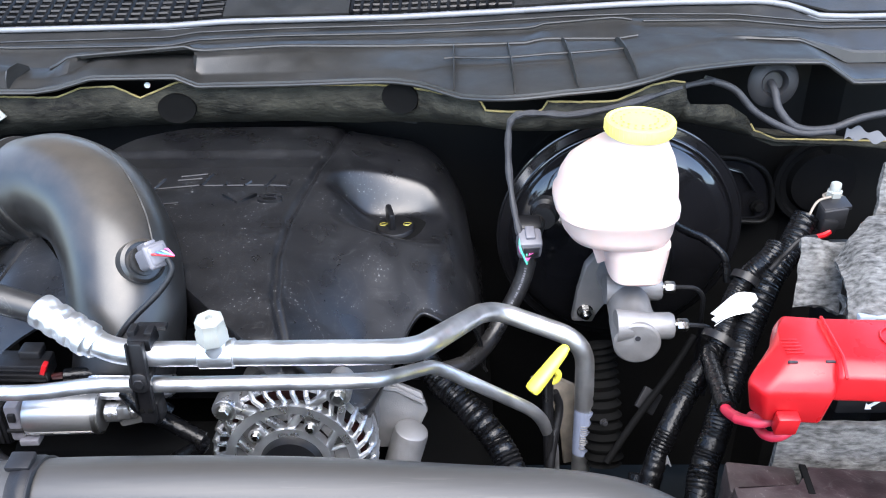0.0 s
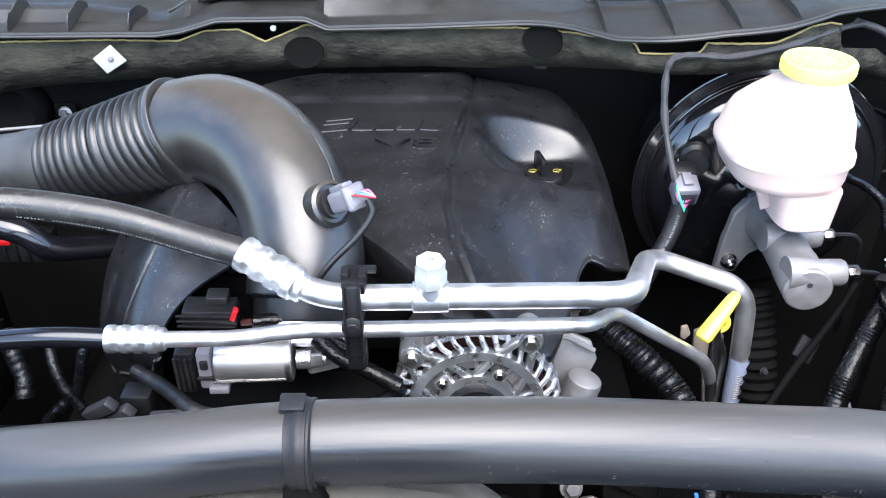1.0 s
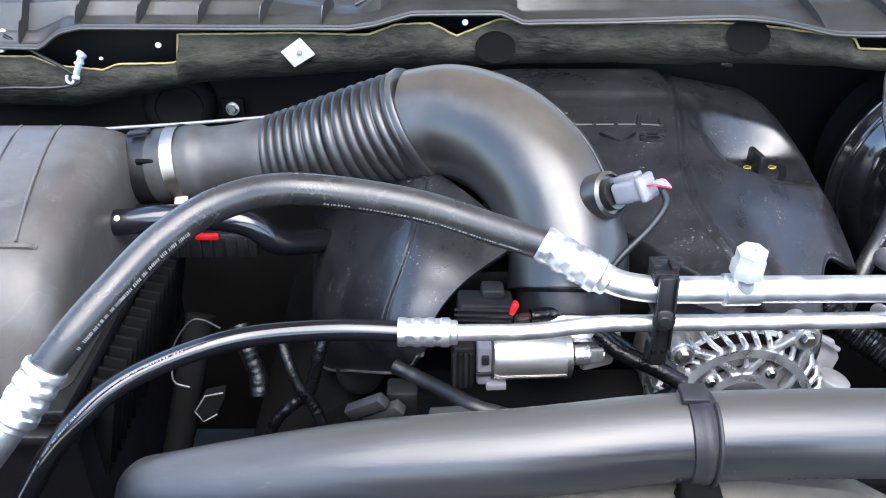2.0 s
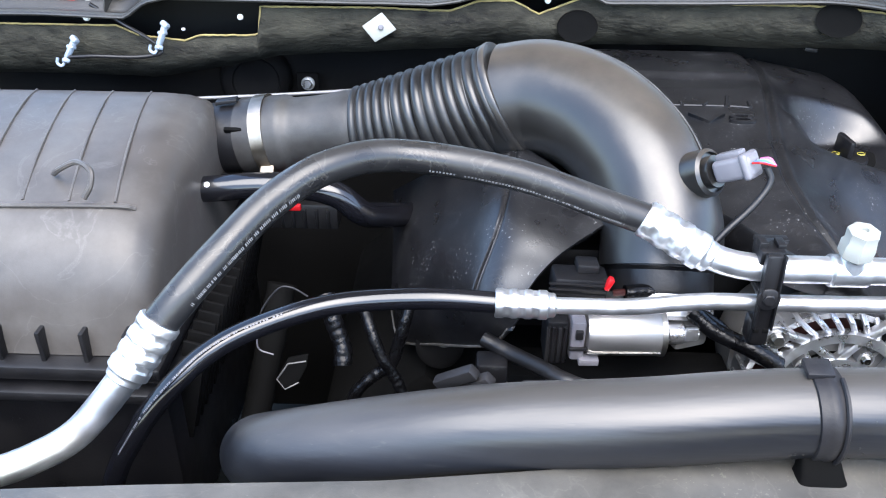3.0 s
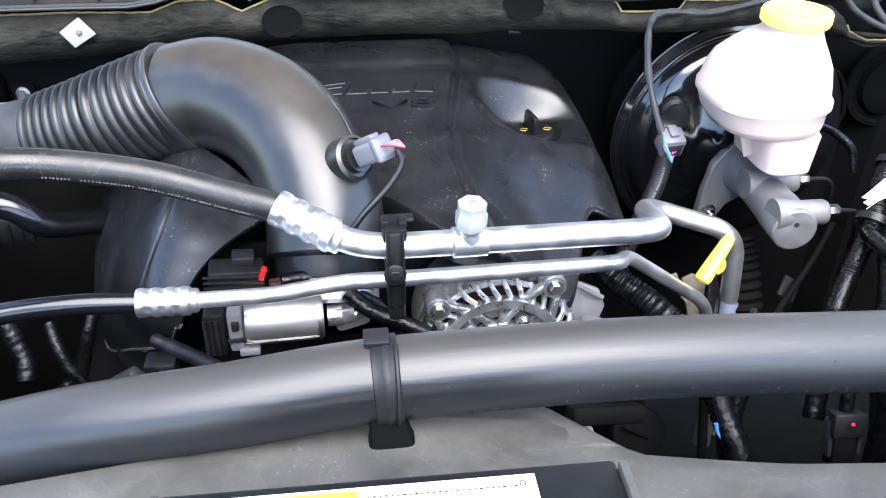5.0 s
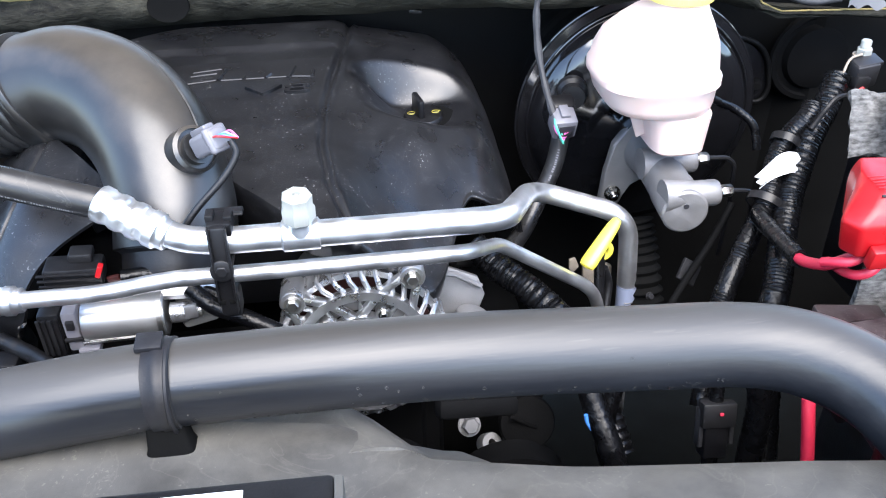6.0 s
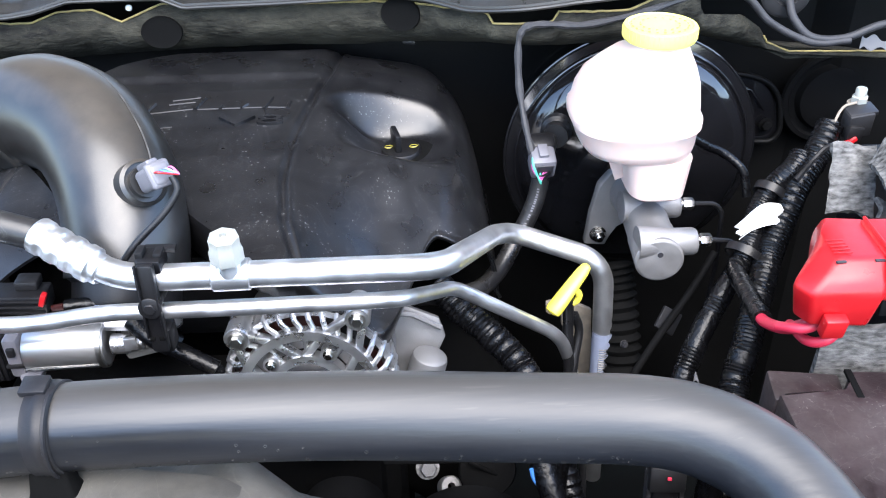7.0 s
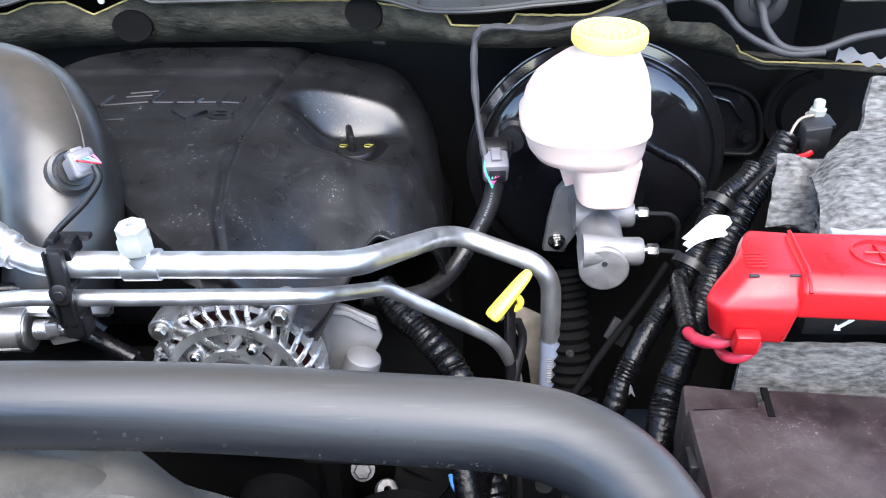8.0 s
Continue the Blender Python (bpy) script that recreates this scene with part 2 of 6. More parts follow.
def lathe(bm, prof, m, seg=32, cap=True):
    rings = [[bm.verts.new(m @ Vector((r * math.cos(a), r * math.sin(a), h))) for a in [2 * math.pi * k / seg for k in range(seg)]] for r, h in prof]
    skin(bm, rings, cap)
    return bm


def box(bm, size, m, bevel=0.0, segs=2):
    made = bmesh.ops.create_cube(bm, size=1, matrix=m @ Matrix.Diagonal((*size, 1)))
    if bevel:
        edges = list({e for v in made["verts"] for e in v.link_edges})
        bmesh.ops.bevel(bm, geom=edges, offset=bevel, segments=segs, profile=0.5, affect="EDGES")
    return bm


def slab(size, m, bevel=0.0, segs=2):
    return box(bmesh.new(), size, m, bevel, segs)


def prism(bm, outline, depth, m, bevel=0.0, segs=2):
    """A flat outline, pushed out along the pose's z from 0 to depth."""
    lo = [bm.verts.new(m @ Vector((x, y, 0))) for x, y in outline]
    hi = [bm.verts.new(m @ Vector((x, y, depth))) for x, y in outline]
    n = len(outline)
    fs = [bm.faces.new(lo[::-1]), bm.faces.new(hi)] + [bm.faces.new((lo[k], lo[(k + 1) % n], hi[(k + 1) % n], hi[k])) for k in range(n)]
    if bevel:
        bmesh.ops.bevel(bm, geom=list({e for f in fs for e in f.edges}), offset=bevel, segments=segs, profile=0.5, affect="EDGES")
    return bm


def ring(cx, cy, z, a, b, power=3.0, seg=40):
    """A rounded rectangle at height z."""
    out = []
    for k in range(seg):
        t = 2 * math.pi * k / seg
        c, s = math.cos(t), math.sin(t)
        out.append(Vector((cx + a * math.copysign(abs(c) ** (2 / power), c), cy + b * math.copysign(abs(s) ** (2 / power), s), z)))
    return out


def loft(bm, rings, cap=True):
    skin(bm, [[bm.verts.new(v) for v in r] for r in rings], cap)
    return bm


def sheet(fn, nu, nv, thick):
    """A sheet from fn(u, v) with u, v from 0 to 1; its thickness lies behind the seen face."""
    bm = bmesh.new()
    p = np.array([[tuple(fn(i / nu, j / nv)) for j in range(nv + 1)] for i in range(nu + 1)])
    n = np.cross(np.gradient(p, axis=0), np.gradient(p, axis=1))
    n /= np.linalg.norm(n, axis=2, keepdims=True) + 1e-12
    flip = 1.0 if (n.mean(axis=(0, 1)) @ np.array((0, -0.6, 0.8))) > 0 else -1.0
    back = p - n * flip * abs(thick)
    a = [[bm.verts.new(p[i, j]) for j in range(nv + 1)] for i in range(nu + 1)]
    b = [[bm.verts.new(back[i, j]) for j in range(nv + 1)] for i in range(nu + 1)]
    for i in range(nu):
        for j in range(nv):
            bm.faces.new((a[i][j], a[i + 1][j], a[i + 1][j + 1], a[i][j + 1]))
            bm.faces.new((b[i][j], b[i][j + 1], b[i + 1][j + 1], b[i + 1][j]))
    for i in range(nu):
        for j in (0, nv):
            bm.faces.new((a[i][j], a[i + 1][j], b[i + 1][j], b[i][j]))
    for j in range(nv):
        for i in (0, nu):
            bm.faces.new((a[i][j], a[i][j + 1], b[i][j + 1], b[i][j]))
    bmesh.ops.recalc_face_normals(bm, faces=bm.faces[:])
    return bm


def lerp(x, xs, ys):
    return float(np.interp(x, xs, ys))


def ease(a, b, x):
    t = min(1, max(0, (x - a) / (b - a)))
    return t * t * (3 - 2 * t)


def hexnut(bm, at, way, r, h):
    return lathe(bm, [(r * 0.9, 0), (r, h * 0.1), (r, h * 0.85), (r * 0.85, h)], axis(at, way), 6)


def bolt(name, at, way, r, h, parent, material=None):
    bm = bmesh.new()
    lathe(bm, [(r * 1.5, 0), (r * 1.5, h * 0.2)], axis(at, way), 20)
    hexnut(bm, Vector(at) + Vector(way).normalized() * h * 0.2, way, r * 1.1, h * 0.8)
    return part(name, bm, material or STEEL, parent)


def turn_to(path, f, way):
    _, s, u = frames(path)[int(f * (len(path) - 1))]
    way = Vector(way)
    return math.atan2(u.dot(way), s.dot(way))


def bars(name, path, radius, turn, start, end, height, parent, material, n):
    """Printing too small to read, as rows of short bars on a hose."""
    bm = bmesh.new()
    fr = frames(path)
    rng = random.Random(len(path) + n)
    count = len(path) - 1
    for k in range(n):
        if rng.random() < 0.18:
            continue
        f = start + (end - start) * k / n
        g = f + (end - start) / n * rng.uniform(0.4, 0.75)
        q = []
        for w, da in ((f, -1), (g, -1), (g, 1), (f, 1)):
            i = min(count - 1, int(w * count))
            t = w * count - i
            p = path[i].lerp(path[i + 1], t)
            _, s, u = fr[i]
            a = turn + da * height / radius / 2 * rng.uniform(0.8, 1.1)
            q.append(bm.verts.new(p + (radius + 0.0003) * (math.cos(a) * s + math.sin(a) * u)))
        bm.faces.new(q)
    return part(name, bm, material, parent, flat=True)


# ---- setting ----
bm = bmesh.new()
bmesh.ops.create_grid(bm, x_segments=2, y_segments=2, size=400)
tagged(part("ground", bm, ASPHALT), "worn grey asphalt under the vehicle", "ground", kind="structure")

# firewall behind the engine
FW = ([-1.2, -0.6, -0.3, -0.05, 0.05, 0.12, 0.2, 0.28, 0.37, 0.6, 0.9], [1.01, 0.995, 1.0, 0.962, 0.885, 0.875, 0.885, 0.93, 0.975, 0.985, 0.99])


def fw(x):
    return sum(lerp(x + d, *FW) for d in (-0.03, -0.015, 0, 0.015, 0.03)) / 5


def wall_sheet(u, v):
    x = -1.2 + 2.0 * u
    z = 0.45 + 0.70 * v
    return Vector((x, 1.045 + (0.03 if x < 0.5 else 0) + 0.01 * math.sin(9 * x) * ease(0.8, 1.0, z), z))


tagged(part("wall_firewall", sheet(wall_sheet, 60, 20, -0.01), PAINT), "black painted firewall panel behind the engine", "wall", kind="structure")
# inner wings and undertray close the bay; an unseen front wall blocks light
tagged(part("wall_inner_wing", slab((0.03, 1.5, 0.75), pose(-1.2, 0.45, 0.75), 0.01), PAINT), "black painted inner wing panel", "wall", kind="structure")
tagged(part("wall_inner_wing", slab((0.03, 1.5, 0.75), pose(0.85, 0.45, 0.75), 0.01), PAINT), "black painted inner wing panel", "wall", kind="structure")
tagged(part("floor_undertray", slab((2.05, 1.4, 0.02), pose(-0.175, 0.5, 0.40), 0.005), PLUG), "dark undertray below the engine", "floor", kind="structure")


# unseen front wall, added to keep light out of the deep bay
tagged(part("wall_radiator", slab((1.95, 0.04, 0.58), pose(-0.175, 0.16, 0.70), 0.01), PLUG), "unseen dark wall below the top cover, added to block light", "wall", kind="structure")


def hood_sheet(u, v):
    x = -0.95 + 1.6 * u
    return Vector((x, 1.40 - 0.72 * v - 0.05 * math.sin(math.pi * u), 1.34 + 0.92 * v + 0.06 * math.sin(math.pi * v)))


tagged(part("hood_panel", sheet(hood_sheet, 12, 12, 0.02), HOODLINER), "raised hood above the engine bay", "hood", kind="structure")


# ---- insulation strip along the top of the firewall ----
def strip_top(x):
    return lerp(x, [-1.1, -0.867, -0.843, -0.788, -0.770, -0.698, -0.694, -0.56, -0.474, -0.44, -0.40, -0.371, -0.323, -0.20, 0.0, 0.041, 0.044, 0.074, 0.106, 0.112, 0.186, 0.225, 0.252, 0.272, 0.276, 0.332, 0.363, 0.369, 0.40, 0.7],
                [1.101, 1.103, 1.092, 1.087, 1.094, 1.096, 1.130, 1.132, 1.129, 1.141, 1.142, 1.127, 1.146, 1.146, 1.154, 1.156, 1.145, 1.147, 1.149, 1.160, 1.157, 1.169, 1.169, 1.163, 1.136, 1.125, 1.103, 1.089, 1.074, 1.060])


def strip_low(x):
    return lerp(x, [-1.1, -0.946, -0.84, -0.746, -0.681, -0.558, -0.45, -0.313, -0.202, -0.095, -0.045, 0.042, 0.2, 0.28, 0.36, 0.6],
                [1.03, 1.033, 1.031, 1.047, 1.064, 1.072, 1.078, 1.084, 1.090, 1.093, 1.100, 1.115, 1.117, 1.105, 1.075, 1.04])


insulation = thing("firewall_insulation", "black fibre insulation strip with frayed yellow edges on the firewall", "insulation", (-0.2, 1.0, 1.1))


def strip_sheet(u, v):
    x = -1.1 + 1.75 * u
    lo, hi = strip_low(x), strip_top(x)
    z = lo + (hi - lo) * v
    wob = 0.004 * noise.noise((x * 14, z * 22, 0)) + 0.0015 * noise.noise((x * 60, z * 60, 3))
    return Vector((x, fw(x) - 0.008 * math.sin(math.pi * v) + 0.025 * (1 - v) ** 3 + wob, z))


part("pad", sheet(strip_sheet, 350, 12, -0.008), INSUL, insulation)
for xa, xb in ((-1.1, 0.268), (0.366, 0.65)):
    edge = []
    for x in np.linspace(xa, xb, int((xb - xa) * 200)):
        edge.append(Vector((x, fw(x) - 0.002 + 0.001 * noise.noise((x * 90, 0, 0)), strip_top(x) + 0.0008 * noise.noise((x * 120, 5, 0)))))
    part("frayed_edge", tube(edge, 0.0012, 6), EDGE, insulation, "frayed yellow glass fibre edge")
for x, z in ((-0.326, 1.1155), (-0.051, 1.1405)):
    bm = bmesh.new()
    lathe(bm, [(0.0235, -0.006), (0.0232, 0.0002), (0.021, -0.0006), (0.012, -0.0002), (0.0, -0.001)], axis((x, fw(x) - 0.0105, z), (-0.45 if x > -0.2 else 0.0, -1, 0.12)), 36)
    bmesh.ops.transform(bm, matrix=Matrix.Translation((0, 0, z * 0.24)) @ Matrix.Diagonal((1, 1, 0.76, 1)), verts=bm.verts)
    part("plug", bm, PLUG, insulation, "round black plug")
clip = thing("square_retainer", "pale square push-in retainer on the insulation strip", "retainer", (-0.554, fw(-0.554) - 0.012, 1.114))
bm = bmesh.new()
prism(bm, [(-0.020, 0), (-0.005, -0.018), (0.020, -0.003), (0.003, 0.016)], 0.003, axis((-0.554, fw(-0.554) - 0.009, 1.112), (0, -1, 0.2)), 0.001)
part("plate", bm, PALE, clip)
bm = bmesh.new()
lathe(bm, [(0.0032, 0), (0.0032, 0.003), (0.002, 0.004)], axis((-0.552, fw(-0.554) - 0.012, 1.112), (0, -1, 0.2)), 12)
part("pin", bm, GREY, clip)
for x, z, r in ((-0.361, 1.141, 0.0036), (-0.720, 1.114, 0.0034), (-0.790, 1.098, 0.002), (-0.904, 1.110, 0.0042), (0.172, 1.108, 0.0022)):
    st = thing("push_stud", "small white push stud at the cowl edge", "stud", (x, 0.998, z), "studs along the cowl")
    bm = bmesh.new()
    lathe(bm, [(r, 0), (r, 0.003), (r * 0.5, 0.005)], axis((x, 1.006 if x < -0.7 else 0.940 if x > 0 else fw(x) + 0.004, z), (0, -1, 0.3)), 14)
    part("head", bm, PAPER, st)

# ---- cowl panel above the firewall ----
LIP = ([-1.1, -0.952, -0.851, -0.826, -0.800, -0.55, -0.494, -0.465, -0.422, -0.321, -0.295, -0.19, -0.055, -0.022, 0.019, 0.129, 0.189, 0.254, 0.29, 0.398, 0.438, 0.476, 0.7],
       [1.115, 1.118, 1.116, 1.134, 1.140, 1.140, 1.139, 1.143, 1.155, 1.155, 1.144, 1.150, 1.160, 1.161, 1.158, 1.172, 1.175, 1.182, 1.180, 1.172, 1.171, 1.146, 1.146])
FACE = ([-1.1, -0.86, -0.82, -0.537, -0.475, -0.425, -0.309, -0.297, -0.191, -0.055, 0.01, 0.10, 0.19, 0.235, 0.311, 0.43, 0.46, 0.491, 0.7],
        [1.128, 1.130, 1.147, 1.150, 1.150, 1.162, 1.161, 1.151, 1.157, 1.168, 1.169, 1.180, 1.184, 1.184, 1.184, 1.178, 1.166, 1.150, 1.15])
RIM = ([-1.1, -0.60, -0.52, -0.487, -0.462, -0.313, -0.303, -0.198, -0.059, 0.045, 0.1, 0.12, 0.21, 0.235, 0.26, 0.43, 0.5, 0.7],
       [1.166, 1.164, 1.154, 1.153, 1.168, 1.179, 1.173, 1.178, 1.176, 1.177, 1.178, 1.183, 1.182, 1.186, 1.188, 1.183, 1.165, 1.16])
STEP = ([-1.1, -0.62, -0.56, -0.352, -0.315, -0.206, -0.062, 0.11, 0.124, 0.216, 0.245, 0.365, 0.473, 0.7], [1.174, 1.172, 1.166, 1.167, 1.174, 1.178, 1.179, 1.184, 1.189, 1.196, 1.191, 1.191, 1.180, 1.18])
SHELF = ([-1.1, -0.64, -0.592, -0.364, -0.326, -0.213, 0.01, 0.157, 0.252, 0.377, 0.488, 0.7], [1.178, 1.174, 1.163, 1.167, 1.173, 1.177, 1.180, 1.188, 1.190, 1.188, 1.177, 1.177])
TOPZ = ([-1.1, -0.598, -0.368, -0.292, -0.065, 0.085, 0.233, 0.307, 0.417, 0.455, 0.495, 0.532, 0.7], [1.172, 1.174, 1.177, 1.182, 1.185, 1.191, 1.198, 1.200, 1.200, 1.194, 1.180, 1.178, 1.18])
cowl = thing("windscreen_cowl", "dark grey ribbed plastic cowl panel below the windscreen", "cowl", (-0.2, 1.1, 1.17))


def pocket(x):
    return ease(-0.462, -0.435, x) * (1 - ease(-0.318, -0.300, x))


def cowl_sheet(u, v):
    x = -1.1 + 1.75 * u
    k = pocket(x)
    ribbed = ease(-0.04, 0.02, x)
    y0, z0 = fw(x) - 0.012, lerp(x, *LIP)
    y1, z1 = fw(x) + 0.004 + 0.055 * ribbed, lerp(x, *FACE)
    z2, z3, z4, z5 = lerp(x, *RIM), lerp(x, *STEP), lerp(x, *SHELF), lerp(x, *TOPZ)
    pv = [0, 0.06, 0.10, 0.20, 0.24, 0.44, 0.50, 0.53, 0.66, 0.70, 0.82, 0.86, 1.0]
    y2 = max(1.020, y1 + 0.030 * k + 0.008)
    y2 = min(y2, 1.030) + 0.030 * k
    py = [y0, y0 + 0.001, y0 + 0.004, y1, min(y1 + 0.004 + 0.045 * k, y2 - 0.002), y2, 1.033, 1.037, 1.074, 1.080, 1.114, 1.120, 1.140]
    pz = [z0, z0 + 0.004, z0 + 0.0045, z1, z1 + 0.001 + 0.001 * k, z1 + (z2 - z1) * (0.85 - 0.75 * k), z2, z2 - 0.001, z3 - 0.003, z3, z4 - 0.0025, z4, z5 - 0.005]
    return Vector((x, lerp(v, pv, py), lerp(v, pv, pz)))


part("panel", sheet(cowl_sheet, 300, 50, -0.003), COWL, cowl)
lip = [cowl_sheet(k / 220, 0) + Vector((0, -0.002, 0)) for k in range(221)]
part("lip", tube(lip, 0.0022, 8), COWL, cowl, "worn grey edge")
def cowl_line(name, x0, x1, v, r, off=(0, -0.001, 0.001)):
    pts = [cowl_sheet((x + 1.1) / 1.75, v) + Vector(off) for x in np.linspace(x0, x1, max(4, int((x1 - x0) / 0.012)))]
    part(name, tube(pts, r, 8), COWL, cowl)


cowl_line("rim_bead", -0.49, 0.235, 0.50, 0.0022)
cowl_line("step_bead", -1.1, 0.235, 0.70, 0.0016)
cowl_line("step_bead", 0.25, 0.65, 0.70, 0.0016)
cowl_line("shelf_bead", -1.1, 0.65, 0.86, 0.0014)
cowl_line("cross_rib", 0.0, 0.212, 0.30, 0.0016, (0, -0.003, 0.004))
for x in (0.012, 0.077, 0.143, 0.208, -0.525, -0.595, -0.665, -0.735, -0.805, -0.875):
    u = (x + 1.1) / 1.75
    bm = bmesh.new()
    rings = []
    for v in np.linspace(0.08, 0.49, 9):
        p = cowl_sheet(u + (0.014 * (v - 0.08) if x < -0.5 else 0), v)
        h = (0.016 if x < -0.5 else 0.009) * min(1, (v - 0.06) / 0.1) * min(1, (0.52 - v) / 0.1)
        rings.append([bm.verts.new(p + Vector(o)) for o in ((-0.001, 0, -0.001), (0.001, 0, -0.001), (0.0007, -h * 0.5, h), (-0.0007, -h * 0.5, h))])
    skin(bm, rings)
    part("rib", bm, COWL, cowl)
# weather strip and windscreen grille
seal = [Vector((x, 1.142, lerp(x, *TOPZ))) for x in np.linspace(-1.1, 0.65, 80)]
strip = thing("weather_strip", "pale grey rubber weather strip along the cowl", "weather strip", (-0.2, 1.165, 1.2))
part("bead", tube(seal, 0.0038, 10), SEAL, strip)
grille = thing("cowl_grille", "black plastic mesh grille under the windscreen", "grille", (-0.2, 1.25, 1.22))
part("backing", sheet(lambda u, v: Vector((-1.1 + 1.75 * u, 1.146 + 0.25 * v, lerp(-1.1 + 1.75 * u, *TOPZ) - 0.004 + 0.09 * v)), 20, 6, 0.003), FLECKS, grille)
for x0, x1, gap, w in ((-0.62, -0.30, 0.019, 0.0034), (-0.125, 0.09, 0.013, 0.0026)):
    bm = bmesh.new()
    for i in range(int((x1 - x0) / gap)):
        x = x0 + gap * i
        sweep(bm, [Vector((x, 1.150, lerp(x, *TOPZ) + 0.005)), Vector((x + 0.004, 1.25, lerp(x, *TOPZ) + 0.044))], w, 6)
    for j in range(9):
        y = 1.156 + 0.011 * j
        sweep(bm, [Vector((xx, y, lerp(xx, *TOPZ) + 0.004 + 0.39 * (y - 1.150))) for xx in np.linspace(x0, x1, 8)], 0.0024, 5)
    tagged(part("mesh", bm, BLACK, grille), kind="stuff")
for x0, x1 in ((-1.1, -0.625), (-0.297, -0.128), (0.093, 0.65)):
    part("blank", sheet(lambda u, v: Vector((x0 + (x1 - x0) * u, 1.147 + 0.2 * v, lerp(x0 + (x1 - x0) * u, *TOPZ) + 0.006 + 0.078 * v)), 12, 4, 0.003), COWL, grille)

# ---- engine cover ----
XC = -0.28


def cover_front(x):
    d = abs(x - XC)
    if x < XC:
        return lerp(d, [0.0, 0.03, 0.045, 0.085, 0.105, 0.125, 0.14, 0.16, 0.19, 0.21, 0.225], [0.70, 0.68, 0.66, 0.622, 0.605, 0.597, 0.598, 0.606, 0.632, 0.656, 0.69])
    y = lerp(d, [0.0, 0.03, 0.045, 0.085, 0.107, 0.125], [0.70, 0.68, 0.66, 0.62, 0.60, 0.59])
    return y + (0.115 * ease(0.205, 0.262, d) if x > XC else 0) + 0.05 * ease(0.275, 0.33, d)


def cover_z(x, y):
    d = abs(x - XC)
    mid = lerp(y, [0.56, 0.59, 0.61, 0.65, 0.7, 0.8, 0.87, 0.95, 1.0, 1.03, 1.05], [1.015, 1.034, 1.043, 1.053, 1.062, 1.081, 1.089, 1.087, 1.081, 1.070, 1.055])
    half = lerp(y, [0.6, 0.83, 0.90, 0.97, 1.0, 1.05], [0.326, 0.319, 0.315, 0.308, 0.300, 0.280]) if x > XC else 0.242
    g = lerp(y, [0.58, 0.605, 0.66, 0.716, 0.773, 0.852, 0.93, 1.0], [0.148, 0.143, 0.126, 0.120, 0.123, 0.137, 0.150, 0.155])
    left = ease(0.11, 0.15, d) if x < XC else 0
    drop = (1 - 0.95 * left) * lerp(y, [0.6, 0.85, 0.97, 1.05], [0.36, 0.33, 0.20, 0.16]) * max(0, d - g - 0.006) + 0.003 * ease(g, g + 0.004, d)
    groove = 0.0056 * math.exp(-((d - g) / 0.0030) ** 2) - 0.0012 * math.exp(-((d - g - 0.0065) / 0.0025) ** 2)
    wide = 0.06 - 0.015 * left
    roll = max(0, (d - half + wide) / wide)
    fall = 0.10 * (1 - math.sqrt(max(0, 1 - min(1, roll) ** 2))) + 2.5 * max(0, d - half)
    # rounded back corner
    if x < -0.25 and y > 0.88:
        fall += 0.08 * ease(0.90, 1.2, math.hypot((-0.25 - x) / 0.15, (y - 0.88) / 0.15))
    # ledge across the back of the middle
    ledge = 0.005 * ease(0.896, 0.912, y) * (1 - ease(g - 0.02, g, d))
    apron = 0.042 * ease(0.80, 0.60, y) * ease(0.125, 0.21, d) if x > XC else 0
    z = mid - drop - groove - fall - apron + ledge
    # steep scoop behind the oil filler, with a level pad in front of it
    if x > -0.16 and 0.77 < y < 0.96:
        reach = math.sqrt(max(0, 1 - ((x + 0.062) / 0.070) ** 2))
        back = 0.858 + 0.045 * reach + 0.12 * (x + 0.056)
        wall = ease(0.0, 1.0, (back - y) / 0.034)
        side = ease(0.0, 1.0, reach) * (1 - (1 - ease(-0.128, -0.062, x)) * (1 - ease(0.835, 0.880, y)))
        front = ease(0.785, 0.815, y)
        z -= max(0, z - 1.026) * wall * side * front
    return z


def cover_low(x):
    return min(1.012, cover_z(x, cover_front(x) + 0.012) - 0.03 + 0.022 * ease(0.20, 0.23, x - XC)) if x > XC + 0.03 else lerp(abs(x - XC), [0, 0.09, 0.102, 0.115, 0.124, 0.134, 0.15, 0.17, 0.19, 0.208, 0.222], [1.03, 1.028, 1.020, 0.992, 0.974, 0.954, 0.945, 0.943, 0.945, 0.953, 0.965])


def cover_sheet(u, v):
    edge = -0.352 - 0.15 * ease(0.30, 0.55, v)
    x = edge + (0.045 - edge) * u
    yf = cover_front(x)
    lobe = ease(0.07, 0.125, XC - x)
    top = 0.012 + 0.038 * lobe
    if v < 0.14:
        t = v / 0.14
        zt = cover_z(x, yf + top)
        ya = 0.012 * (1 - math.sqrt(1 - (t * 0.98) ** 2)) + (1 - t) * 0.012
        yb = top * (1 - math.cos(t * math.pi / 2))
        rise = t * (1 - lobe) + math.sin(t * math.pi / 2) * lobe
        return Vector((x, yf + ya * (1 - lobe) + yb * lobe, cover_low(x) + (zt - cover_low(x)) * rise))
    if v > 0.93:
        t = (v - 0.93) / 0.07
        return Vector((x, 1.05 + 0.012 * math.sin(t * 1.57), cover_z(x, 1.05) - 0.10 * t))
    y = yf + top + (1.05 - yf - top) * (v - 0.14) / 0.79
    return Vector((x, y, cover_z(x, y)))


cover = thing("engine_cover", "dusty black moulded plastic engine cover with raised lettering", "engine cover", (XC, 0.8, 1.0))
part("shell", sheet(cover_sheet, 330, 190, -0.003), COVER, cover)


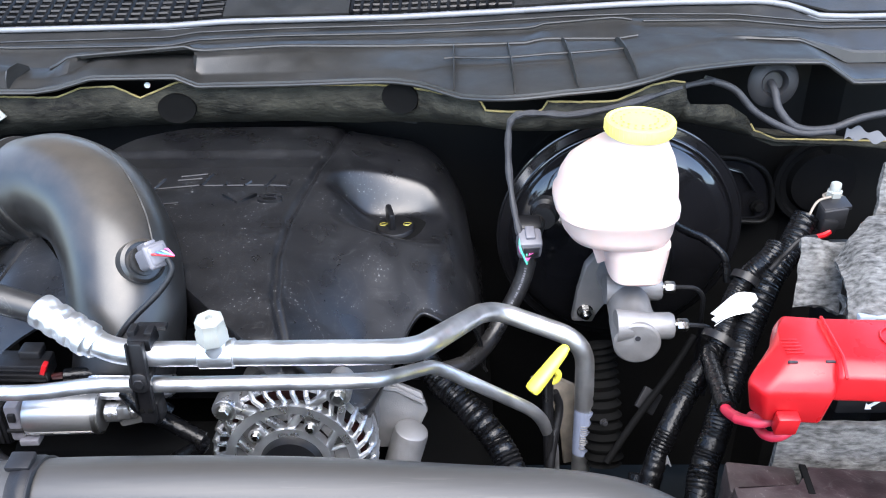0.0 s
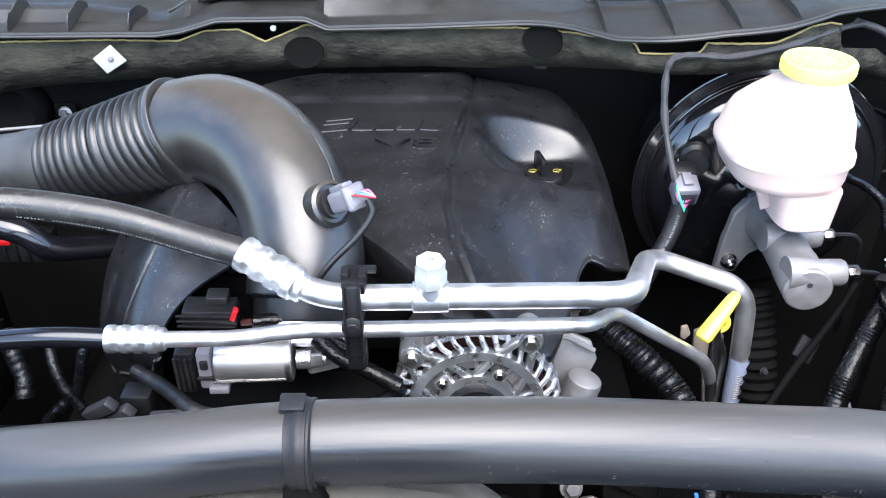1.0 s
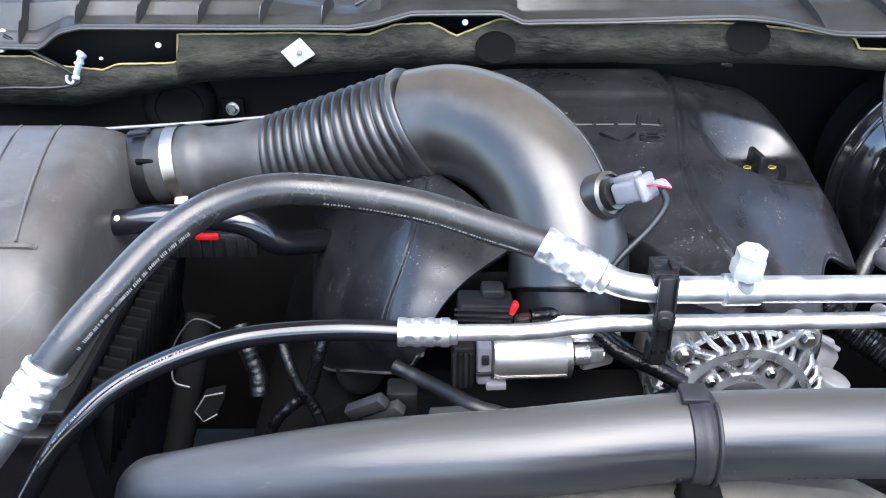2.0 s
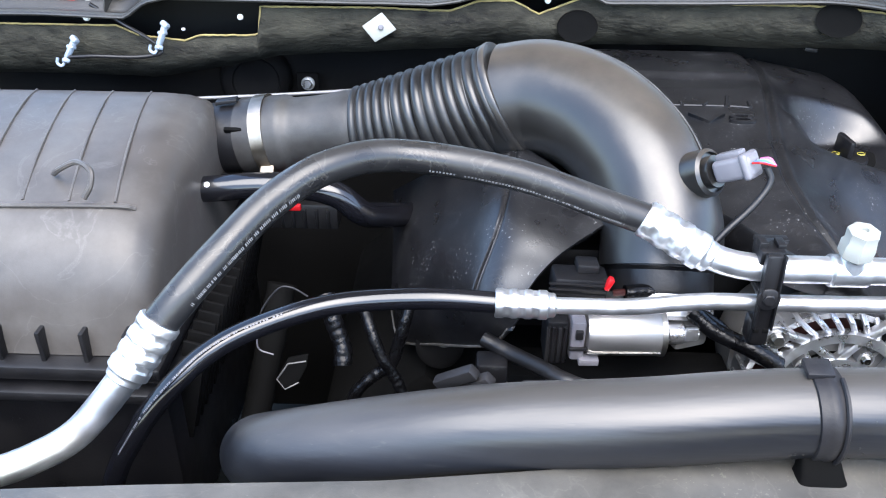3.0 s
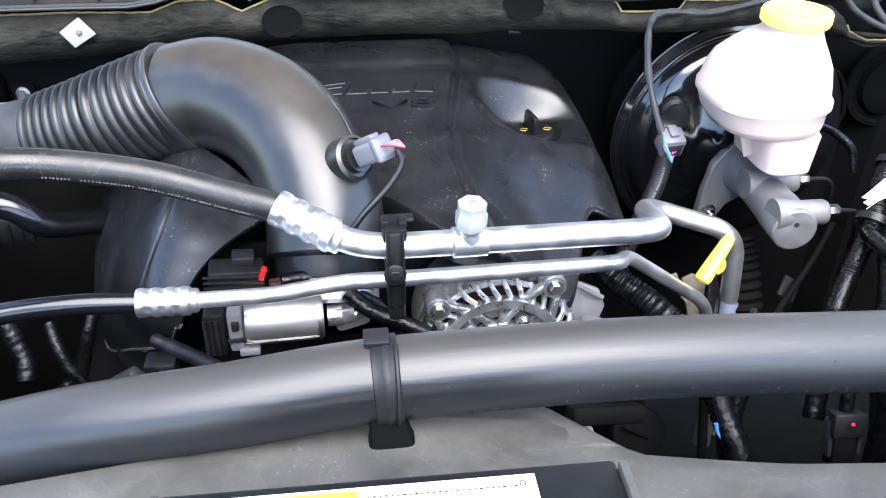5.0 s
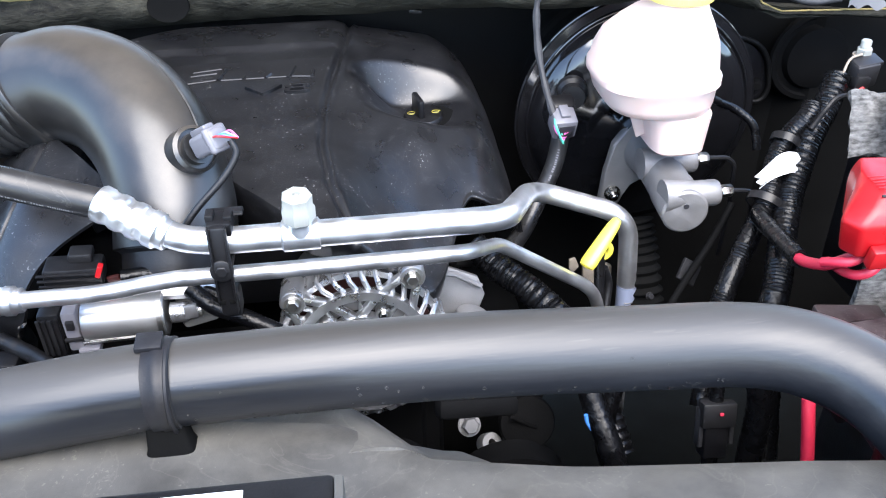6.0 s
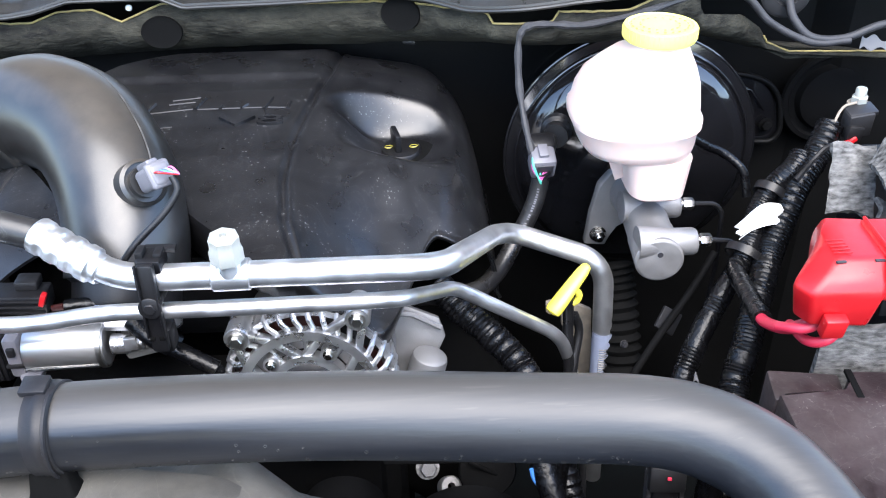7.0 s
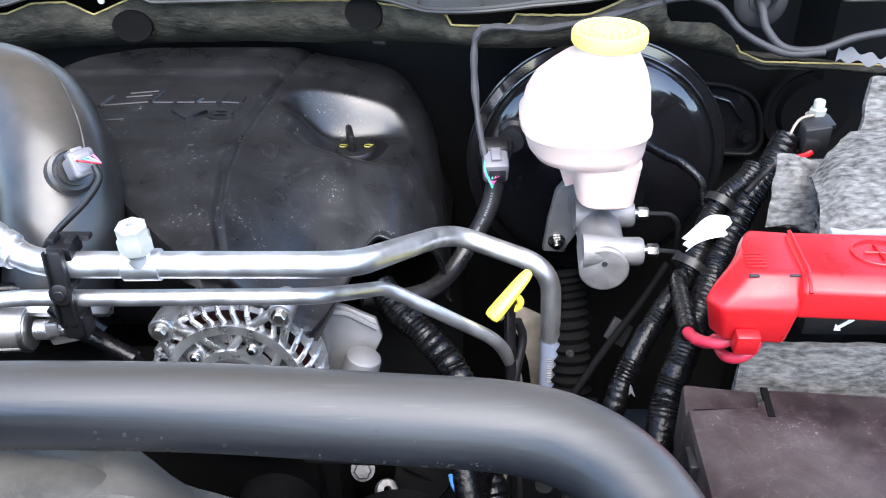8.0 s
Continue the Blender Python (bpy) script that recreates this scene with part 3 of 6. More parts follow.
# wing of the cover on the filter side: an upright rounded face that runs back under the intake
WING = [[(-0.523, 0.740, 0.870), (-0.523, 0.738, 0.90), (-0.522, 0.748, 0.93), (-0.525, 0.800, 0.958), (-0.530, 0.86, 0.965)],
        [(-0.508, 0.706, 0.873), (-0.512, 0.700, 0.91), (-0.508, 0.708, 0.943), (-0.498, 0.740, 0.988), (-0.490, 0.81, 1.012)],
        [(-0.472, 0.656, 0.910), (-0.474, 0.648, 0.945), (-0.470, 0.655, 0.982), (-0.455, 0.692, 1.026), (-0.445, 0.77, 1.052)],
        [(-0.438, 0.611, 0.944), (-0.440, 0.602, 0.980), (-0.435, 0.606, 1.012), (-0.415, 0.649, 1.053), (-0.400, 0.74, 1.078)],
        [(-0.411, 0.586, 0.966), (-0.402, 0.582, 0.994), (-0.397, 0.589, 1.017), (-0.372, 0.608, 1.041), (-0.320, 0.645, 1.060)]]


def wing_sheet(u, v):
    row = []
    for line in WING:
        p = spline(line, 10)
        i = min(len(p) - 2, int(v * (len(p) - 1)))
        row.append(p[i].lerp(p[i + 1], v * (len(p) - 1) - i))
    p = spline(row, 20)
    i = min(len(p) - 2, int(u * (len(p) - 1)))
    q = p[i].lerp(p[i + 1], u * (len(p) - 1) - i)
    cut = 0.005 * math.exp(-((u - 0.735) / 0.008) ** 2) * ease(0.3, 0.36, v)
    corner = 0.022 * (max(0, 0.12 - u) / 0.12) ** 2 * (1 - v) ** 4 + 0.016 * (max(0, u - 0.86) / 0.14) ** 2 * (1 - v) ** 6
    return q + Vector((cut * 0.4, cut * 0.8, corner - cut * 0.3))


part("wing", sheet(wing_sheet, 220, 44, -0.003), COVER, cover)
part("lip", tube([wing_sheet(k / 60, 0) + Vector((0, -0.0008, 0)) for k in range(61)], 0.0013, 8), MOULD, cover)


def on_cover(x, y, h=0.0):
    return Vector((x, y, cover_z(x, y) + h))


def cover_stroke(bm, pts, w=0.0016, h=0.0016):
    sweep(bm, [on_cover(x, y, h * 0.3) for x, y in pts], w, 6)


# raised badge edges without letters, and the engine type below
BARS = [((-0.306, 0.826), (-0.262, 0.833)), ((-0.257, 0.832), (-0.236, 0.832)), ((-0.232, 0.832), (-0.214, 0.832)), ((-0.210, 0.832), (-0.192, 0.832)),
        ((-0.186, 0.832), (-0.168, 0.830)), ((-0.286, 0.851), (-0.258, 0.856)), ((-0.288, 0.843), (-0.262, 0.847)), ((-0.300, 0.796), (-0.276, 0.799)), ((-0.310, 0.801), (-0.305, 0.803))]
for a, b in BARS:
    bm = bmesh.new()
    cover_stroke(bm, [a, ((a[0] + b[0]) / 2, (a[1] + b[1]) / 2), b], 0.0011, 0.0012)
    part("badge_bar", bm, RUBBER, cover)
for (xa, ya), (xb, yb) in (((-0.310, 0.824), (-0.303, 0.846)), ((-0.260, 0.833), (-0.253, 0.856)), ((-0.235, 0.832), (-0.234, 0.838)), ((-0.213, 0.832), (-0.208, 0.840)), ((-0.190, 0.830), (-0.184, 0.852)), ((-0.166, 0.830), (-0.165, 0.842))):
    bm = bmesh.new()
    cover_stroke(bm, [(xa, ya), ((xa + xb) / 2, (ya + yb) / 2), (xb, yb)], 0.0022, 0.0)
    part("badge_slot", bm, COVER, cover)
txt = bpy.data.curves.new("engine_type", "FONT")
txt.body, txt.size, txt.extrude = "V8", 0.024, 0.0022
tob = bpy.data.objects.new("engine_type", txt)
scene.collection.objects.link(tob)
tob.matrix_world = Matrix.Translation((-0.232, 0.797, cover_z(-0.205, 0.797) + 0.001)) @ Euler((radians(10), 0, 0)).to_matrix().to_4x4() @ Matrix.Diagonal((2.5, 0.85, 1, 1))
bpy.context.view_layer.update()
me = bpy.data.meshes.new_from_object(tob.evaluated_get(bpy.context.evaluated_depsgraph_get()))
me.transform(tob.matrix_world)
bpy.data.objects.remove(tob)
me.materials.clear()
me.materials.append(COVER)
lob = new("lettering", me)
lob.parent, lob.matrix_parent_inverse = cover, cover.matrix_world.inverted()

# oil filler cap
oil = thing("oil_filler_cap", "black oil filler cap with yellow symbols", "cap", (-0.05, 0.84, 1.03))
OIL = Vector((-0.054, 0.838, 1.0265))
bm = bmesh.new()
lathe(bm, [(0.0, 0.0008), (0.027, 0.0008), (0.028, -0.003)], axis(OIL + Vector((0.010, 0.0, 0.0)), (0, -0.05, 1)), 32)
part("well", bm, PLUG, oil, "dark filler opening")
bm = bmesh.new()
lathe(bm, [(0.021, -0.01), (0.021, 0.004), (0.0195, 0.006), (0.0, 0.0065)], axis(OIL, (0, -0.1, 1)), 36)
part("disc", bm, BLACK, oil)
part("grip", slab((0.026, 0.007, 0.024), axis(OIL + Vector((-0.005, 0.0, 0.014)), (0, -0.1, 1), (1, 0.25, 0)), 0.003), BLACK, oil)
for dx in (-0.0125, 0.0135):
    bm = bmesh.new()
    c = OIL + Vector((dx, -0.002, 0.0078))
    sweep(bm, [c + Vector((0.0044 * math.cos(a), 0.0036 * math.sin(a), 0)) for a in np.linspace(0.5, 5.2, 14)], 0.0003, 5)
    sweep(bm, [c + Vector((-0.004, -0.002, 0)), c + Vector((0.003, -0.001, 0)), c + Vector((0.005, 0.003, 0))], 0.0003, 5)
    part("symbol", bm, OILMARK, oil, "yellow oil symbol")

# ---- air intake ----
intake = thing("air_intake_tube", "satin black plastic intake elbow with corrugated section", "intake tube", (-0.27, 0.62, 0.98))
neck = spline([(-0.672, 0.809, 1.050), (-0.648, 0.806, 1.054), (-0.61, 0.802, 1.060), (-0.556, 0.797, 1.068)], 12)
part("collar", tube(neck, [0.0385 - 0.0040 * ease(-0.628, -0.618, p.x) + 0.0030 * ease(-0.60, -0.560, p.x) for p in neck], 40), NECK, intake)


def hoops(centres, normals, radii, seg=56):
    """A tube whose cross-sections lean as their normals say."""
    bm = bmesh.new()
    rings = []
    for c, n, r in zip(centres, normals, radii):
        m = axis(c, n, (0, 1, 0))
        rings.append([bm.verts.new(m @ Vector((r * math.cos(a), r * math.sin(a), 0))) for a in [2 * math.pi * k / seg for k in range(seg)]])
    skin(bm, rings)
    return bm


corr = spline([(-0.560, 0.798, 1.067), (-0.515, 0.795, 1.077), (-0.462, 0.789, 1.092), (-0.410, 0.779, 1.108)], 64)
lean, rad = [], []
for k in range(len(corr)):
    f = k / (len(corr) - 1)
    lean.append(Vector((1, -0.06, 0.12)).lerp(Vector((0.83, -0.15, 0.50)), f))
    rad.append(0.0355 + 0.0160 * f + 0.0042 * abs(math.sin(math.pi * 14 * f)) ** 0.55)
part("bellows", hoops(corr, lean, rad), RIBBED, intake, "corrugated black rubber section")
elbow = spline([(-0.414, 0.779, 1.106), (-0.376, 0.767, 1.114), (-0.332, 0.735, 1.108), (-0.299, 0.690, 1.087), (-0.284, 0.649, 1.052), (-0.284, 0.626, 1.021)], 12)
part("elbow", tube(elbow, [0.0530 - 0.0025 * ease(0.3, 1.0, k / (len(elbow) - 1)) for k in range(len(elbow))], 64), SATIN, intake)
end = lean[-1].normalized()
part("flange", hoops([corr[-1] + end * h for h in (-0.003, -0.002, 0.002, 0.004, 0.005)], [end] * 5, [0.0535, 0.0565, 0.0570, 0.0560, 0.0520]), SATIN, intake)
d = (elbow[-1] - elbow[-3]).normalized()
bm = bmesh.new()
lathe(bm, [(0.047, -0.003), (0.0475, 0.001), (0.0440, 0.004), (0.0440, 0.020), (0.0430, 0.024), (0.041, 0.026)], axis(elbow[-1], d), 48)
part("cuff", bm, BLACK, intake, "black rubber cuff")
# mould line along the elbow
seam = []
for p, (t, s, u) in list(zip(elbow, frames(elbow)))[4:46]:
    seam.append(p + 0.0526 * (Vector((0.40, 0.22, 0.88)) - t * t.dot(Vector((0.40, 0.22, 0.88)))).normalized())
part("mould_line", tube(seam, 0.0008, 6), MOULD, intake)
bm = bmesh.new()
sdir = Vector((0.60, -0.60, 0.50)).normalized()
lathe(bm, [(0.021, -0.034), (0.0195, -0.012), (0.0195, 0.004), (0.0165, 0.006), (0.0165, 0.003), (0.013, 0.003), (0.013, 0.010), (0.0, 0.010)], axis(Vector((-0.257, 0.636, 1.105)), sdir), 32)
part("sensor_boss", bm, SATIN, intake)

band = thing("hose_clamp", "worn steel worm clamp round the intake collar", "clamp", (-0.665, 0.81, 1.03))
bm = bmesh.new()
lathe(bm, [(0.0385, -0.0065), (0.0398, -0.0065), (0.0398, 0.0065), (0.0385, 0.0065)], axis((-0.650, 0.806, 1.0545), (1, -0.05, 0.17)), 48, cap=False)
part("band", bm, WORN, band)
part("worm_housing", slab((0.014, 0.010, 0.016), axis((-0.646, 0.774, 1.031), (0, -0.7, -0.6)), 0.002), WORN, band)
bm = bmesh.new()
hexnut(bm, (-0.642, 0.767, 1.023), (0.1, -0.5, -0.8), 0.005, 0.008)
part("screw", bm, STEEL, band)

plug = thing("air_temperature_sensor", "light grey sensor plug with coloured wires on the intake elbow", "sensor", (-0.24, 0.62, 1.12))
sm = axis(Vector((-0.251, 0.629, 1.110)), sdir)
part("body", slab((0.017, 0.018, 0.034), sm @ Matrix.Translation((0, 0, 0.018)), 0.004, 3), GREY, plug)
part("latch", slab((0.010, 0.006, 0.022), sm @ Matrix.Translation((0.0, 0.0105, 0.016)), 0.0015), GREY, plug)
part("rim", slab((0.020, 0.021, 0.007), sm @ Matrix.Translation((0, 0, 0.030)), 0.003, 3), GREY, plug)
for k, c in enumerate((RED, BLUE, LIGHTBLUE, PINK)):
    o = sm @ Vector((-0.006 + 0.004 * k, 0.002, 0.036))
    part("wire", tube(spline([o, o + sdir * 0.006 + Vector((0.001, -0.002, 0)), Vector((-0.216, 0.604, 1.128))], 5), 0.0009, 6), c, plug, "coloured wire")
lead = spline([(-0.222, 0.605, 1.126), (-0.219, 0.600, 1.116), (-0.230, 0.592, 1.101), (-0.252, 0.581, 1.082), (-0.266, 0.574, 1.066)], 8)
part("sheath", tube(lead, 0.0028, 10), BLACK, plug)

# ---- throttle body with its motor ----
throttle = thing("engine_throttle", "cast aluminium throttle body with a round motor", "throttle body", (-0.27, 0.61, 0.95))
e = elbow[-1] + d * 0.024
bm = bmesh.new()
lathe(bm, [(0.040, -0.006), (0.0445, 0.0), (0.0445, 0.016), (0.041, 0.019)], axis(e, d), 48)
part("bore", bm, CAST, throttle)
bm = bmesh.new()
lathe(bm, [(0.0, 0), (0.012, 0), (0.018, 0.002), (0.0192, 0.006), (0.0192, 0.060), (0.0175, 0.064), (0.0, 0.064)], axis((-0.352, 0.565, 0.998), (1, 0.04, 0.0)), 40)
part("motor", bm, MACHINED, throttle)
bm = bmesh.new()
lathe(bm, [(0.0085, 0), (0.0085, 0.012), (0.0055, 0.015), (0.0055, 0.024)], axis((-0.285, 0.567, 0.997), (1, 0.04, 0)), 24)
part("spindle", bm, CAST, throttle)
part("end_plate", slab((0.012, 0.030, 0.037), pose(-0.358, 0.565, 0.998, 0, 0, 2), 0.003), GREY, throttle)
part("plate_slot", slab((0.006, 0.004, 0.008), pose(-0.357, 0.549, 1.006, 0, 0, 2), 0.001), BLACK, throttle)
part("plate_slot", slab((0.014, 0.003, 0.003), pose(-0.357, 0.5495, 0.992, 0, 0, 2), 0.0006), BLACK, throttle)
part("plate_ear", slab((0.016, 0.012, 0.006), pose(-0.348, 0.553, 0.980, 0, 0, 2), 0.001), GREY, throttle)
part("seam", tube([Vector((-0.350, 0.5470, 0.990)), Vector((-0.292, 0.5495, 0.990))], 0.0007, 6), STEEL, throttle)
bm = bmesh.new()
lathe(bm, [(0.0188, -0.001), (0.0198, -0.001), (0.0198, 0.003), (0.0188, 0.003)], axis((-0.292, 0.5675, 0.998), (1, 0.04, 0)), 40, cap=False)
part("rear_lip", bm, STEEL, throttle)
for k in range(4):
    part("cap_rib", slab((0.003, 0.003, 0.034), pose(-0.381 + 0.0045 * k, 0.5515, 0.994, 0, 0, 2), 0.0007), BLACK, throttle)
part("spindle_tab", slab((0.010, 0.004, 0.012), pose(-0.268, 0.560, 1.002, 0, 0, 10), 0.001), CAST, throttle)
part("end_cap", slab((0.018, 0.032, 0.042), pose(-0.374, 0.568, 0.994, 0, 0, 2), 0.004), BLACK, throttle)
part("bracket", slab((0.030, 0.030, 0.022), pose(-0.268, 0.585, 0.990, 0, 0, 20), 0.004), CASTDULL, throttle)
plug2 = thing("throttle_plug", "black ribbed electrical plug with a red lock", "electrical plug", (-0.352, 0.58, 1.03))
part("body", slab((0.044, 0.024, 0.018), pose(-0.356, 0.588, 1.030, 0, 4, 4), 0.003), BLACK, plug2)
for k in range(3):
    part("rib", slab((0.046, 0.003, 0.0014), pose(-0.358, 0.5755, 1.025 + 0.005 * k, 0, 4, 4), 0.0004), BLACK, plug2)
part("cap", slab((0.018, 0.016, 0.008), pose(-0.350, 0.594, 1.042, 0, 4, 4), 0.002), BLACK, plug2)
part("lock", slab((0.0042, 0.007, 0.011), pose(-0.334, 0.577, 1.036, 0, 24, 4), 0.001), RED, plug2, "red lock tab")
part("wire_pair", slab((0.010, 0.004, 0.005), pose(-0.325, 0.578, 1.027, 0, -8, 0), 0.001), COPPER, plug2, "red and pink wires")
part("sheath", tube(spline([(-0.320, 0.580, 1.026), (-0.295, 0.584, 1.024), (-0.265, 0.580, 1.010), (-0.245, 0.575, 1.0), (-0.235, 0.575, 0.99)], 6), 0.006, 12), TAPE, plug2)
part("branch", tube(spline([(-0.268, 0.572, 1.016), (-0.250, 0.562, 1.004), (-0.224, 0.552, 0.996), (-0.200, 0.546, 0.984)], 6), 0.0070, 12), TAPE, plug2)
part("branch", tube(spline([(-0.200, 0.546, 0.984), (-0.206, 0.546, 0.974), (-0.232, 0.550, 0.955), (-0.255, 0.553, 0.94)], 6), 0.0070, 12), TAPE, plug2)

# ---- air conditioning lines ----
lowpress = thing("suction_line", "thick bare aluminium air conditioning line with black hose", "pipe", (-0.16, 0.54, 1.06))
path = bend([(-0.300, 0.562, 1.094), (-0.262, 0.547, 1.0775), (-0.235, 0.541, 1.0765), (-0.020, 0.543, 1.0755), (0.036, 0.722, 0.992), (0.057, 0.748, 0.977), (0.146, 0.727, 0.953), (0.149, 0.718, 0.86), (0.150, 0.716, 0.78), (0.152, 0.715, 0.66)], 0.030, 8)
part("pipe", tube(path, 0.0101, 24), ALU, lowpress)
hose = spline([(-0.310, 0.566, 1.0985), (-0.345, 0.568, 1.110), (-0.415, 0.570, 1.133), (-0.496, 0.564, 1.148), (-0.543, 0.540, 1.149), (-0.577, 0.513, 1.136), (-0.603, 0.482, 1.117), (-0.622, 0.459, 1.101), (-0.642, 0.444, 1.080)], 14)
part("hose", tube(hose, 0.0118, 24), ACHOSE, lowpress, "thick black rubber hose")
bars("print", hose, 0.0118, turn_to(hose, 0.2, (-0.1, -0.9, -0.35)), 0.08, 0.34, 0.0018, lowpress, PRINT, 70)
bars("print", hose, 0.0118, turn_to(hose, 0.75, (0.75, -0.9, -0.15)), 0.58, 0.90, 0.0028, lowpress, PRINT, 80)


def crimp(a, b, r, parent):
    """A collar pressed on in three rows of dents."""
    a, b = Vector(a), Vector(b)
    h = (b - a).length
    m = axis(a, b - a)
    rings = [[m @ Vector((r * 0.8 * math.cos(t), r * 0.8 * math.sin(t), 0)) for t in np.linspace(0, 2 * math.pi, 40, endpoint=False)]]
    for k in range(41):
        f = k / 40
        edge = 1 - 0.16 * ease(0.85, 0.89, f) - 0.10 * ease(0.97, 1.0, f) - 0.06 * ease(0.02, 0.0, f)
        out = []
        for t in np.linspace(0, 2 * math.pi, 40, endpoint=False):
            row = sum(ease(0.065, 0.035, abs(f - c)) for c in (0.20, 0.43, 0.66))
            dent = 0.055 + 0.075 * ease(-0.3, 0.4, math.cos(8 * t))
            q = r * (edge - row * dent)
            out.append(m @ Vector((q * math.cos(t), q * math.sin(t), h * f)))
        rings.append(out)
    return part("crimp_collar", loft(bmesh.new(), rings), ALU, parent, "crimped aluminium collar")


crimp((-0.317, 0.567, 1.1015), (-0.268, 0.5485, 1.079), 0.0142, lowpress)
crimp((-0.638, 0.446, 1.085), (-0.662, 0.426, 1.052), 0.0140, lowpress)
part("pipe", tube(bend([(-0.657, 0.430, 1.058), (-0.676, 0.422, 1.034), (-0.697, 0.413, 1.012), (-0.74, 0.40, 0.994), (-0.86, 0.38, 0.98)], 0.03), 0.0102, 20), ALU, lowpress)
valve = thing("service_valve", "pale plastic cap on an aluminium service port", "valve", (-0.165, 0.538, 1.08))
bm = bmesh.new()
lathe(bm, [(0.0095, -0.004), (0.0095, 0.006), (0.0085, 0.008), (0.0085, 0.014), (0.006, 0.016)], axis((-0.173, 0.539, 1.079), (0.02, -0.12, 1)), 28)
part("port", bm, ALU, valve)
part("saddle", tube([Vector((-0.187, 0.5405, 1.0768)), Vector((-0.186, 0.5405, 1.0768)), Vector((-0.160, 0.5415, 1.0765)), Vector((-0.159, 0.5415, 1.0765))], [0.0104, 0.0120, 0.0120, 0.0104], 24), ALU, valve)
bm = bmesh.new()
cm = axis((-0.173, 0.5375, 1.091), (0.02, -0.12, 1))
lathe(bm, [(0.0102, 0.0), (0.0124, 0.002), (0.0124, 0.012), (0.0110, 0.014), (0.0112, 0.022), (0.0092, 0.0235), (0.0030, 0.0235), (0.0026, 0.021), (0.0, 0.021)], cm, 7)
part("cap", bm, PALE, valve)

highpress = thing("liquid_line", "thin bare aluminium air conditioning line with black hose", "pipe", (-0.16, 0.54, 1.04))
path = bend([(-0.390, 0.540, 1.0395), (-0.322, 0.540, 1.0395), (-0.275, 0.540, 1.0475), (-0.20, 0.540, 1.0475), (-0.050, 0.543, 1.0475), (-0.022, 0.612, 1.005), (-0.008, 0.634, 0.993), (0.094, 0.667, 0.909), (0.112, 0.682, 0.858), (0.118, 0.69, 0.78)], 0.022, 8)
part("pipe", tube(path, 0.0064, 20), ALU, highpress)
hose2 = spline([(-0.415, 0.540, 1.0400), (-0.469, 0.540, 1.0425), (-0.527, 0.540, 1.038), (-0.568, 0.530, 1.034), (-0.608, 0.515, 1.025), (-0.633, 0.500, 1.016), (-0.653, 0.485, 1.002), (-0.671, 0.475, 0.983), (-0.684, 0.468, 0.964), (-0.698, 0.462, 0.940), (-0.709, 0.458, 0.911), (-0.719, 0.455, 0.877)], 12)
part("hose", tube(hose2, 0.0083, 20), THINHOSE, highpress, "thin black rubber hose")
bars("print", hose2, 0.0083, turn_to(hose2, 0.6, (-0.2, -0.75, 0.5)), 0.30, 0.78, 0.0014, highpress, GREY, 90)
crimp((-0.424, 0.540, 1.0404), (-0.379, 0.540, 1.0395), 0.0112, highpress)
label = thing("barcode_label", "pale blue barcode label round the suction line", "label", (0.149, 0.718, 0.85))
lab = [Vector((0.1488, 0.7185, 0.872)), Vector((0.1496, 0.7168, 0.812))]
part("paper", tube(lab, 0.0106, 24, cap=False), LABELBLUE, label)
bm = bmesh.new()
rng = random.Random(4)
for k in range(11):
    f = 0.30 + 0.55 * k / 11
    p = lab[0].lerp(lab[1], f)
    sweep(bm, [p + 0.0107 * Vector((math.cos(a), math.sin(a), 0)) for a in np.linspace(-2.0, -1.1, 6)], 0.0006 + 0.0007 * rng.random(), 4)
part("bars", bm, INK, label)

holder = thing("line_bracket", "black plastic bracket clamping both air conditioning lines", "bracket", (-0.232, 0.535, 1.02))
part("top_clip", slab((0.018, 0.022, 0.012), pose(-0.230, 0.545, 1.0885), 0.002), BLACK, holder)
part("top_tab", slab((0.024, 0.008, 0.004), pose(-0.226, 0.556, 1.092), 0.001), BLACK, holder)
part("strap", slab((0.0125, 0.007, 0.074), pose(-0.2305, 0.5285, 1.058, -4, 0, 0), 0.0025), BLACK, holder)
part("upper_jaw", slab((0.015, 0.026, 0.006), pose(-0.2305, 0.541, 1.0635), 0.002), BLACK, holder)
part("foot", slab((0.013, 0.018, 0.022), pose(-0.2295, 0.538, 1.026), 0.003), BLACK, holder)
bolt("screw", (-0.231, 0.5245, 1.0615), (0, -1, 0.1), 0.0042, 0.004, holder, BLACK)
bm = bmesh.new()
lathe(bm, [(0.0085, 0), (0.0085, 0.0015), (0.0078, 0.002)], axis((-0.231, 0.5243, 1.0615), (0, -1, 0.1)), 24)
part("washer", bm, BLACK, holder)
for dx in (-0.005, 0.007):
    part("edge_rib", slab((0.0016, 0.004, 0.060), pose(-0.2315 + dx, 0.5245, 1.066, -4, 0, 0), 0.0005), BLACK, holder)
for k in range(2):
    part("slot", slab((0.004, 0.002, 0.0035), pose(-0.2345 + 0.007 * k, 0.5235, 1.034, -4, 0, 0), 0.0004), PLUG, holder)
part("tooth", slab((0.006, 0.012, 0.006), pose(-0.2365, 0.545, 1.0960), 0.001), BLACK, holder)
part("tooth", slab((0.006, 0.012, 0.004), pose(-0.2235, 0.545, 1.0955), 0.001), BLACK, holder)

